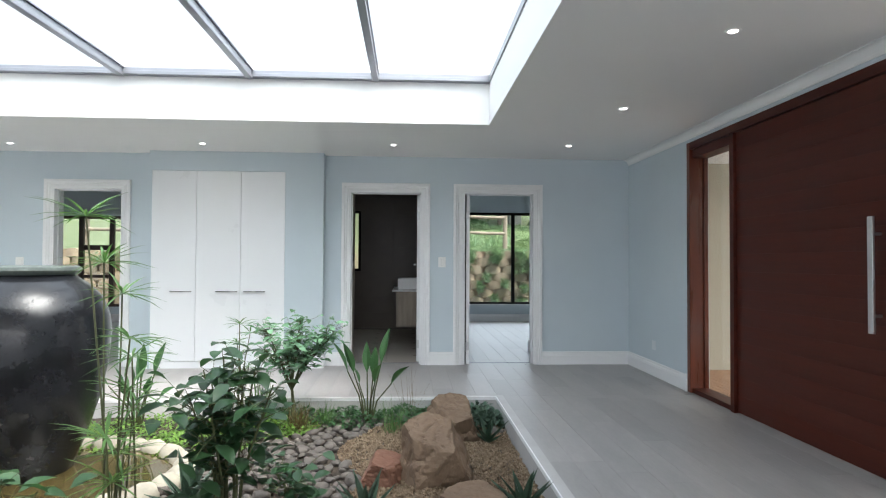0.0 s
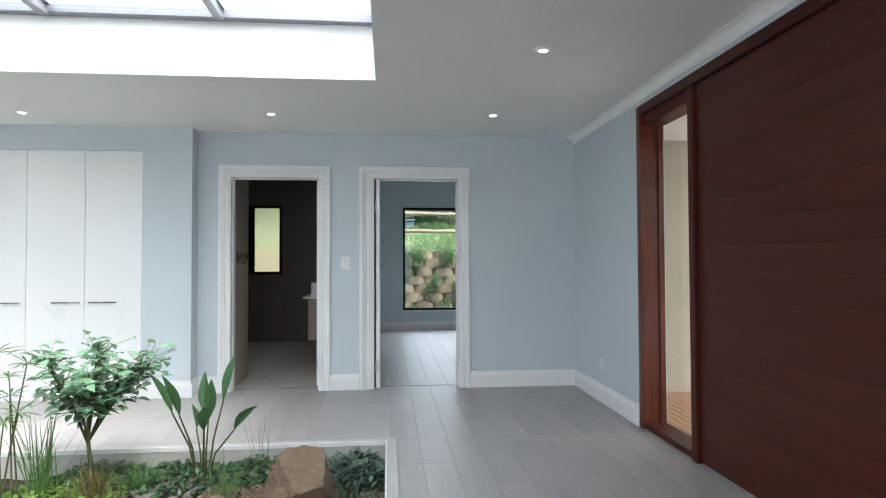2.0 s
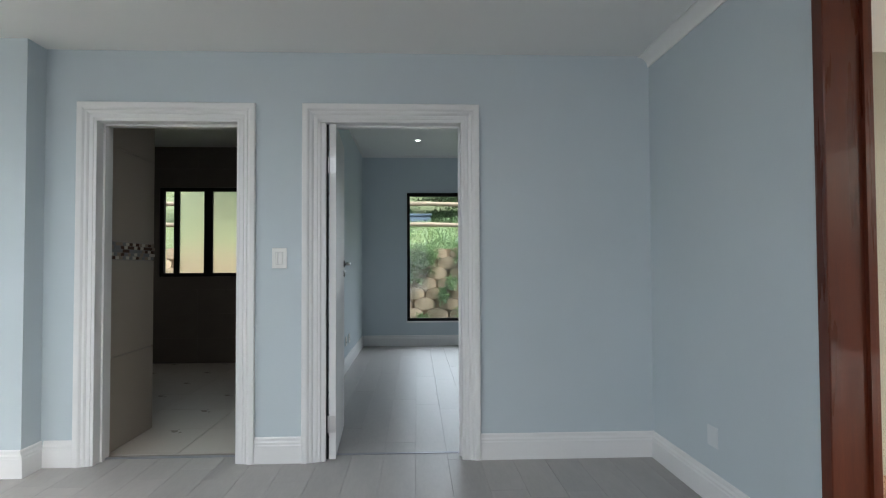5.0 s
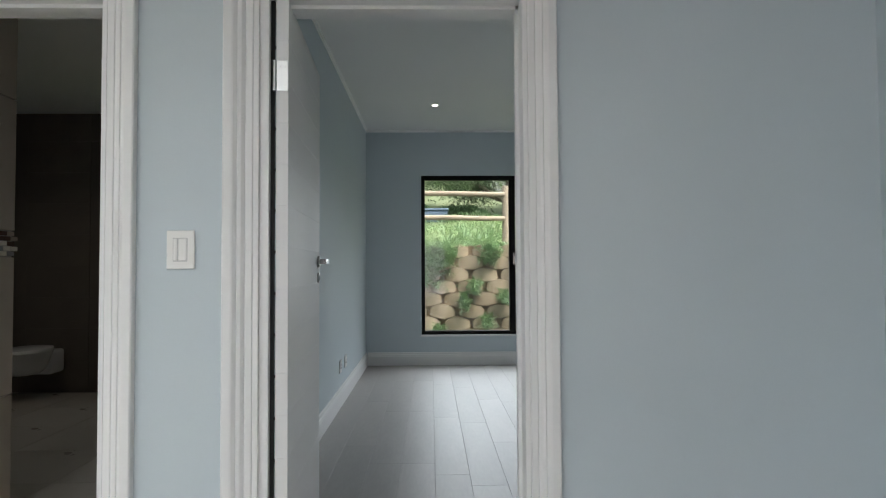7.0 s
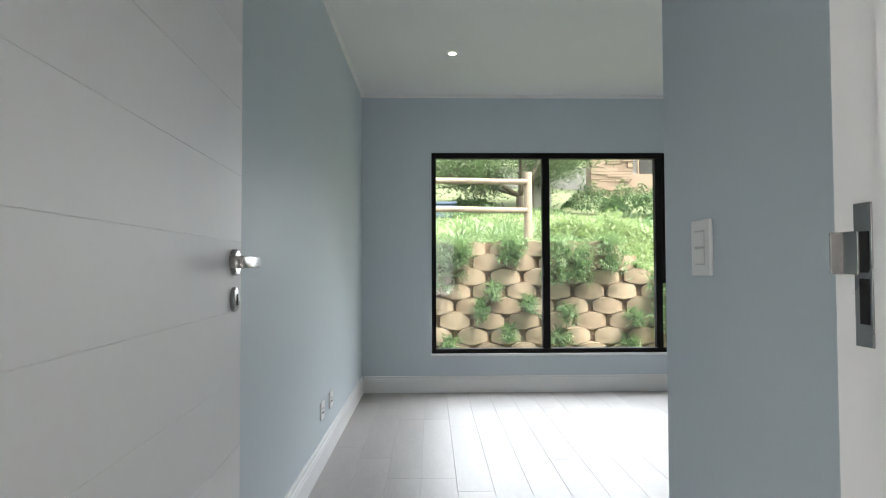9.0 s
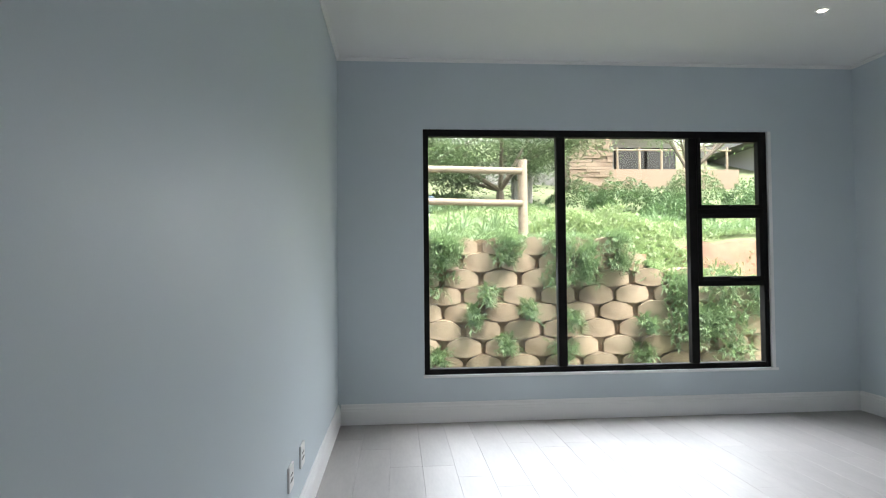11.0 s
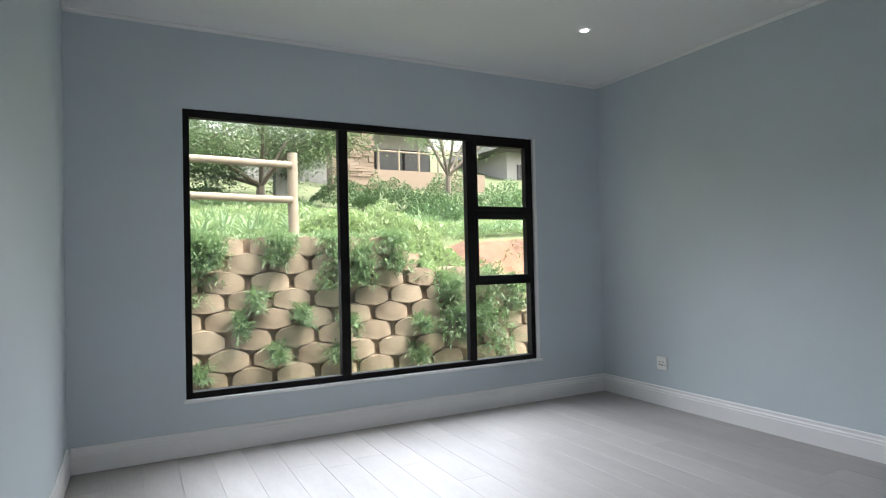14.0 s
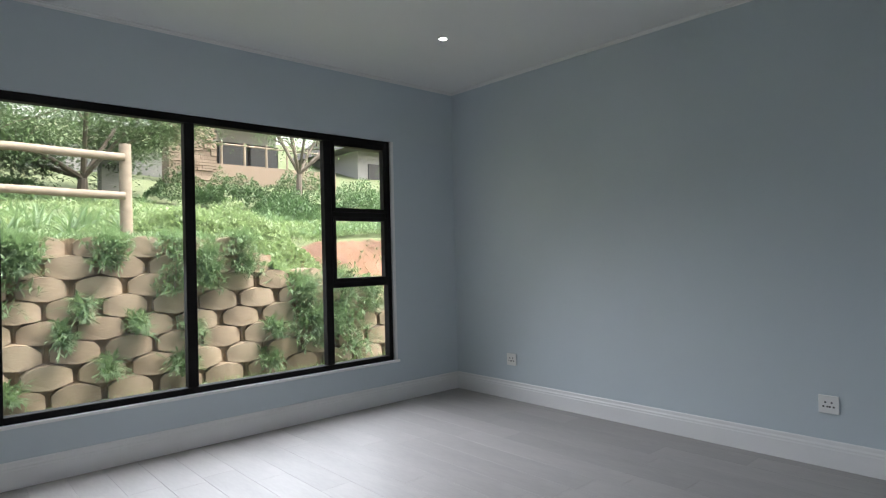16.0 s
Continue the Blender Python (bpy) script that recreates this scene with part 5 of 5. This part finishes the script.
patch("edge_plants", ((0.6, 15.0, 1.0, 0.3, 0.12), (2.0, 15.0, 0.9, 0.28, 0.10), (3.4, 15.0, 0.9, 0.28, 0.12), (4.3, 15.0, 0.5, 0.3, 0.1)), 900, 0.10, 1, HLEAF, "green planting along the top of the retaining wall", width=0.2)
patch("light_shrubs", ((3.8, 15.9, 0.6, 0.5, 0.42), (4.5, 16.1, 0.7, 0.6, 0.44), (4.9, 15.4, 0.5, 0.45, 0.2), (4.55, 15.0, 0.5, 0.32, 0.16), (5.15, 15.05, 0.45, 0.32, 0.14), (5.4, 16.6, 0.8, 0.4, 0.22), (4.3, 16.8, 0.9, 0.5, 0.26)), 2600, 0.07, 2, HLIGHT, "light green low shrubs on the slope", width=0.42)
patch("slope_cover", ((1.5, 17.4, 2.2, 1.0, 0.06), (4, 18.6, 2.5, 1.2, 0.18), (7.4, 17.4, 2.6, 0.7, 0.16), (9.0, 17.6, 2.0, 0.7, 0.16), (8, 19.2, 3.0, 1.0, 0.2)), 2400, 0.08, 3, HLIGHT, "light green ground cover on the slope", width=0.35)
patch("slope_shrubs", ((6.2, 20.3, 0.75, 0.6, 1.0), (5.5, 20.9, 0.8, 0.6, 0.85), (8.0, 21.0, 1.0, 0.6, 1.1), (9.6, 20.6, 1.0, 0.7, 1.0), (8.8, 19.6, 0.8, 0.5, 0.7), (7.0, 19.4, 0.8, 0.5, 0.6), (11.2, 19.8, 1.0, 0.7, 0.8), (12.6, 21.0, 1.3, 0.8, 1.1), (6.3, 18.2, 0.7, 0.45, 0.45), (10.4, 18.8, 0.8, 0.5, 0.4), (1.2, 21.0, 0.8, 0.5, 0.6), (2.6, 21.6, 0.8, 0.5, 0.5)), 2600, 0.075, 4, HSHRUB, "rounded green shrubs up the slope", width=0.5)
patch("hill_grass", ((2.0, 17.2, 3.2, 1.3, 0.0), (2.0, 19.5, 3.6, 1.5, 0.0), (6.5, 18.4, 3.0, 1.3, 0.0), (11.0, 18.0, 3.0, 1.6, 0.0), (7.2, 16.7, 2.2, 0.7, 0.0), (5.2, 16.6, 1.4, 0.7, 0.0)), 5200, 0.085, 8, HLIGHT, "rough green grass on the slope", width=0.11, el=(0.5, 1.4))
patch("mixed_cover", ((2.2, 18.2, 2.6, 0.8, 0.12), (0.8, 19.8, 1.8, 0.7, 0.25), (3.4, 20.4, 1.4, 0.6, 0.3), (6.6, 16.4, 1.6, 0.35, 0.16), (7.8, 17.2, 1.8, 0.5, 0.16), (5.6, 17.4, 1.4, 0.5, 0.2), (8.4, 16.6, 1.6, 0.4, 0.16), (10.5, 17.4, 1.6, 0.6, 0.25)), 900, 0.12, 9, HLEAF, "mixed green ground cover on the slope", width=0.3)
patch("bank_tufts", ((5.7, 15.5, 0.4, 0.2, 0.10), (6.4, 15.7, 0.5, 0.22, 0.10), (7.0, 15.5, 0.4, 0.2, 0.10)), 150, 0.09, 6, HLEAF, "scattered green tufts on the bare earth bank", width=0.2)
patch("bank_plants", ((5.4, 15.0, 0.4, 0.25, 0.14), (6.3, 15.05, 0.6, 0.25, 0.14), (7.3, 15.1, 0.7, 0.3, 0.16)), 420, 0.11, 6, HLEAF, "green plants at the foot of the earth bank", width=0.25)
bm = bmesh.new()
rnd = random.Random(6)
for k in range(3600):
    px, py = rnd.uniform(0.8, 8.5), rnd.uniform(13.9, 14.5)
    if px < 3.6 and rnd.random() < 0.75:
        continue
    blade(bm, (px, py, G0), way(rnd.uniform(0, 6.28), rnd.uniform(0.6, 1.4)), rnd.uniform(0.04, 0.10), 0.008, droop=0.5, seg=2)
tagged(new("lawn_grass", mesh_of(bm, "lawn_grass", HLIGHT, True)), "short green grass at the foot of the wall", "grass", kind="stuff")


def agapanthus(x, y, n, seed):
    bm = bmesh.new()
    r = random.Random(seed)
    for i in range(n):
        blade(bm, (r.gauss(0, 0.05), r.gauss(0, 0.05), 0), way(r.uniform(0, 6.28), r.uniform(0.5, 1.4)), r.uniform(0.3, 0.5), 0.03, droop=1.3, fold=0.2, seg=5, wide=0.3)
    ob = new("strap_leaf_plant", mesh_of(bm, "strap_leaf_plant", HLEAF, True))
    ob.matrix_basis = pose(x, y, hill(x, y) - 0.02)
    return tagged(ob, "strap-leaved green plant on the slope", "plant", "strap-leaved plants")


for i, (x, y) in enumerate(((1.6, 15.8), (2.1, 16.0), (2.6, 15.9), (3.2, 16.2), (1.0, 16.1), (2.4, 16.6), (0.3, 15.9), (2.9, 16.8))):
    agapanthus(x, y, 34, i + 60)

# pole fence
fence = thing("pole_fence", (0, 15.45, 0), "round timber pole fence with two rails", "fence")


def pole(name, a, b, r0):
    bm = bmesh.new()
    pts = [Vector(a).lerp(Vector(b), k / 6) + Vector((0, 0.006 * math.sin(k * 2.1), 0.006 * math.cos(k * 1.7))) for k in range(7)]
    tube(bm, pts, r0, r0 * 0.94, 14)
    part(name, bm, POLE, fence, "", True)


for x in (3.03, 0.45, -2.15, -4.75, -7.3):
    pole("post", (x, 0, hill(x, 15.45) - 0.2), (x, 0, 2.52), 0.062)
for z in (2.39, 1.99):
    for a, b in ((0.35, 3.0), (-2.2, 0.5), (-4.8, -2.1), (-7.4, -4.7)):
        pole("rail", (a, -0.085, z + 0.01), (b, -0.085, z - 0.02), 0.043)


# ---- trees ----
def tree(x, y, height, spread, n, seed, mat, label, bare=0.0, leaf=0.13, lean=0.0, trunk=0.12, bole=0.17, rise=0.0):
    t = thing("tree", (x, y, hill(x, y) - 0.1), label, "tree")
    r = random.Random(seed)
    tb, lb = bmesh.new(), bmesh.new()
    fork = height * bole
    tube(tb, [(0, 0, 0), (lean * 0.4, 0.02, fork * 0.5), (lean, 0, fork)], trunk, trunk * 0.7, 9)
    tips = []
    for i in range(8):
        a = 6.28 * i / 8 + r.uniform(-0.3, 0.3)
        k = r.uniform(0.5, 1.0)
        e = Vector((lean + math.cos(a) * spread * k, math.sin(a) * spread * k, fork + (height - fork) * (max(rise, r.uniform(0.0, 0.35)) if i % 2 else max(rise, r.uniform(0.3, 0.95)))))
        s = Vector((lean, 0, fork))
        mid = s.lerp(e, 0.5) + Vector((0, 0, 0.25 * spread * r.random()))
        tube(tb, [s, mid, e], trunk * 0.42, 0.015, 6)
        for q in range(5):
            b0 = s.lerp(mid, 0.6).lerp(e, r.random())
            e2 = b0 + Vector((r.gauss(0, 0.35), r.gauss(0, 0.35), r.uniform(0.0, 0.5))) * spread * 0.75
            tube(tb, [b0, (b0 + e2) / 2 + Vector((0, 0, 0.06)), e2], 0.02, 0.006, 5)
            tips.append((b0, e2))
    for i in range(n):
        a, b = tips[i % len(tips)]
        p = a.lerp(b, 0.35 + 0.65 * r.random()) + Vector((r.gauss(0, 1), r.gauss(0, 1), r.gauss(0, 0.8))) * spread * 0.13 + Vector((0, 0, -0.12 * r.random()))
        if noise.noise(p * 1.6 + Vector((seed, 0, 0))) < -0.15 + bare:
            continue
        blade(lb, p, way(r.uniform(0, 6.28), r.uniform(-0.7, 0.5)), leaf * r.uniform(0.6, 1.3), leaf * 0.45, droop=0.6, fold=0.15, seg=2, wide=0.45)
    part("trunk", tb, BARK, t, "", True)
    part("crown", lb, mat, t, "", True)
    return t


tree(3.9, 22.0, 3.4, 2.3, 30000, 5, HDARK, "spreading green tree behind the fence", -0.28, 0.10, 0.0, 0.12, 0.14, 0.12)
tree(1.2, 23.5, 3.6, 2.4, 22000, 15, HDARK, "dense green tree behind the fence", -0.3, 0.105, -0.2, 0.14)
tree(7.42, 19.8, 3.4, 1.7, 3800, 8, HLEAF, "thinly leaved young tree on the slope", 0.05, 0.075, 0.0, 0.075, 0.28, 0.45)
tree(14.8, 24.0, 2.6, 1.5, 4500, 9, HLEAF, "small green tree on the slope", 0.0, 0.14)
tree(-1.2, 23.0, 3.6, 2.3, 7000, 21, HDARK, "dense green tree behind the fence", -0.1, 0.17, 0.1, 0.14)
tree(-3.5, 22.0, 4.0, 2.4, 6000, 10, HDARK, "green tree on the slope", 0.0, 0.18)

# ---- houses up the slope ----
house = thing("house", (-0.8, 0, 0), "grey rendered house with a stone-clad pier and terrace", "house")
part("wall", boxes((4.6, 8.3, 28.4, 28.8, 2.5, 4.75)), GREYWALL, house, "pale grey rendered garden wall")
part("facade", boxes((9.2, 13.3, 31.0, 31.4, 2.5, 6.5)), GREYWALL, house, "pale rendered facade")
bm = bmesh.new()
rnd = random.Random(77)
z = 2.6
while z < 8.6:
    hgt = rnd.uniform(0.07, 0.15)
    x = 7.75
    while x < 9.0:
        ln = rnd.uniform(0.2, 0.6)
        box(bm, x, min(9.15, x + ln) - 0.008, 26.6 - rnd.uniform(0, 0.06), 27.2, z, z + hgt - 0.008)
        x += ln
    z += hgt
part("stone_pier", bm, LEDGE, house, "brown stacked-stone pier")
part("roof", boxes((9.16, 13.7, 29.6, 32.5, 6.5, 6.72)), GREYWALL, house, "flat concrete roof slab")
part("terrace", boxes((9.2, 13.6, 27.0, 31.0, 3.0, 4.3)), LEDGE, house, "raised stone-faced terrace")
for x in (10.85, 12.1):
    wf = part("window", box(bmesh.new(), x, x + 1.25, 30.93, 31.0, 4.5, 5.8, bevel=0.01), BLACKF, house, "dark framed glass door")
    part("pane", boxes((x + 0.07, x + 1.18, 30.9, 30.94, 4.58, 5.72)), DARKGLASS, wf)
for i in range(6):
    tb = bmesh.new()
    tube(tb, [(9.5 + 0.75 * i, 27.1, 4.25), (9.5 + 0.75 * i, 27.1, 5.05)], 0.04, 0.04, 8)
    part("railing_post", tb, POLE, house, "timber railing post", True)
tb = bmesh.new()
tube(tb, [(9.3, 27.1, 4.95), (13.4, 27.1, 4.95)], 0.03, 0.03, 8)
part("railing", tb, POLE, house, "timber rail", True)
house2 = thing("house", (0, 0, 0), "distant white house with a dark pitched roof", "house")
part("wall", boxes((17.8, 26.0, 33.0, 38.0, 3.0, 6.6)), GREYWALL, house2, "pale rendered wall")
bm = bmesh.new()
pts = [bm.verts.new(p) for p in ((16.8, 32.2, 6.5), (27.0, 32.2, 6.5), (27.0, 38.8, 6.5), (16.8, 38.8, 6.5), (18.8, 35.5, 8.6), (25.0, 35.5, 8.6))]
for f in ((0, 1, 5, 4), (2, 3, 4, 5), (0, 4, 3), (1, 2, 5), (3, 2, 1, 0)):
    bm.faces.new([pts[i] for i in f])
part("roof", bm, ROOFM, house2, "dark pitched roof")
for x in (18.4, 20.6, 23.0):
    part("window", boxes((x, x + 1.4, 32.94, 33.0, 4.4, 5.9)), DARKGLASS, house2, "dark window")

# house-number pillar and bin by the garden wall
num = thing("number_pillar", (4.55, 22.6, hill(4.55, 22.6) - 0.1), "pale grey letterbox pillar with a house number", "letterbox")
part("pillar", box(bmesh.new(), -0.24, 0.24, -0.15, 0.15, 0, 0.95, bevel=0.02), GREYWALL, num)
cu = bpy.data.curves.new("digits", "FONT")
cu.body, cu.size, cu.align_x, cu.extrude = "497", 0.22, "CENTER", 0.006
txt = new("digits", cu)
txt.data.materials.append(INK)
txt.parent = num
txt.matrix_basis = pose(0, -0.158, 0.62, 90, 0, 0)
bn = thing("storage_bin", (1.9, 20.4, hill(1.9, 20.4) - 0.05), "blue-grey plastic bin on the grass", "bin")
BINM = material("blue_grey_plastic", (0.10, 0.15, 0.22), 0.5, vary=0.1)
part("body", box(bmesh.new(), -0.3, 0.3, -0.22, 0.22, 0, 0.30, bevel=0.03), BINM, bn)
part("lid", box(bmesh.new(), -0.33, 0.33, -0.25, 0.25, 0.30, 0.36, bevel=0.015), BINM, bn)

lampost = thing("street_lamp", (11.3, 20.9, hill(11.3, 20.9)), "garden lamp post with a round head", "lamp post")
tb = bmesh.new()
tube(tb, [(0, 0, -0.1), (0, 0, 1.9)], 0.04, 0.03, 10)
part("pole", tb, ALUM, lampost, "", True)
part("head", lathe([(0.03, 1.9), (0.12, 1.95), (0.13, 2.12), (0.16, 2.14), (0.02, 2.22)], 14), ALUM, lampost, "", True)

# ---- laminate floor planks ----
structure("floor_bed", boxes((LX, RX + 0.2, NY, PY0 - 0.07, -0.1, -0.012), (PX1 + 0.07, RX + 0.2, PY0 - 0.07, PY1 + 0.07, -0.1, -0.012), (LX, PX0 - 0.07, PY0 - 0.07, PY1 + 0.07, -0.1, -0.012), (LX, RX + 0.2, PY1 + 0.07, WY1, -0.1, -0.012), (-8, -2.42, WY1, BY1, -0.1, -0.012), (BX0 - 0.12, BX1, WY1, BY1, -0.1, -0.012)), SUBFLOOR, "floor screed below the laminate", "floor")
fl = thing("floor", (0, 0, 0), "pale grey oak laminate floor planks", "floor", kind="structure")
PW, PL = 0.196, 1.29
rest = bmesh.new()
plank_mesh = {}


def plank(x0, x1, y0, y1, own):
    g = 0.0006
    w2, l2 = x1 - x0, y1 - y0
    if w2 < 0.02 or l2 < 0.02:
        return
    if own:
        key = (round(w2, 3), round(l2, 3))
        if key not in plank_mesh:
            bm = bmesh.new()
            chamfer(bm, g, w2 - g, g, l2 - g)
            plank_mesh[key] = mesh_of(bm, "plank", PLANK)
        piece("plank", plank_mesh[key], fl, pose(x0, y0, 0))
    else:
        chamfer(rest, x0 + g, x1 - g, y0 + g, y1 - g)


def chamfer(bm, x0, x1, y0, y1, c=0.0007):
    lo = [bm.verts.new(p) for p in ((x0, y0, -0.012), (x1, y0, -0.012), (x1, y1, -0.012), (x0, y1, -0.012))]
    mi = [bm.verts.new(p) for p in ((x0, y0, -c), (x1, y0, -c), (x1, y1, -c), (x0, y1, -c))]
    hi = [bm.verts.new(p) for p in ((x0 + c, y0 + c, 0), (x1 - c, y0 + c, 0), (x1 - c, y1 - c, 0), (x0 + c, y1 - c, 0))]
    for a, b in ((lo, mi), (mi, hi)):
        for i in range(4):
            bm.faces.new((a[i], a[(i + 1) % 4], b[(i + 1) % 4], b[i]))
    bm.faces.new(hi)


# areas laid with planks: x0, x1, y0, y1
AREAS = ((LX, RX, NY, PY0 - 0.07), (PX1 + 0.07, RX, PY0 - 0.07, PY1 + 0.07), (LX, PX0 - 0.07, PY0 - 0.07, PY1 + 0.07), (LX, RX, PY1 + 0.07, WY1 - 0.045), (-8, -2.42, WY1 - 0.045, BY1), (BX0, BX1, WY1 - 0.045, BY1), (RX, RX + 0.13, 2.6, 5.965))
rnd = random.Random(11)
starts = {}
for ax0, ax1, ay0, ay1 in AREAS:
    i0, i1 = math.floor((ax0 + 8) / PW), math.ceil((ax1 + 8) / PW)
    for i in range(i0, i1):
        off = starts.setdefault(i, rnd.random() * PL)
        xa, xb = max(ax0, -8 + i * PW), min(ax1, -8 + (i + 1) * PW)
        j = math.floor((ay0 + 5 - off) / PL)
        while -5 + off + j * PL < ay1:
            ya, yb = max(ay0, -5 + off + j * PL), min(ay1, -5 + off + (j + 1) * PL)
            plank(xa, xb, ya, yb, 0.9 < xa < 5.4 and ya > 4.6 or -0.4 < xa < 3.3 and ya > 5.7)
            j += 1
rest_ob = part("planks_beyond", rest, PLANKJ, fl, "pale grey oak laminate planks")
rest_ob["kind"] = "stuff"
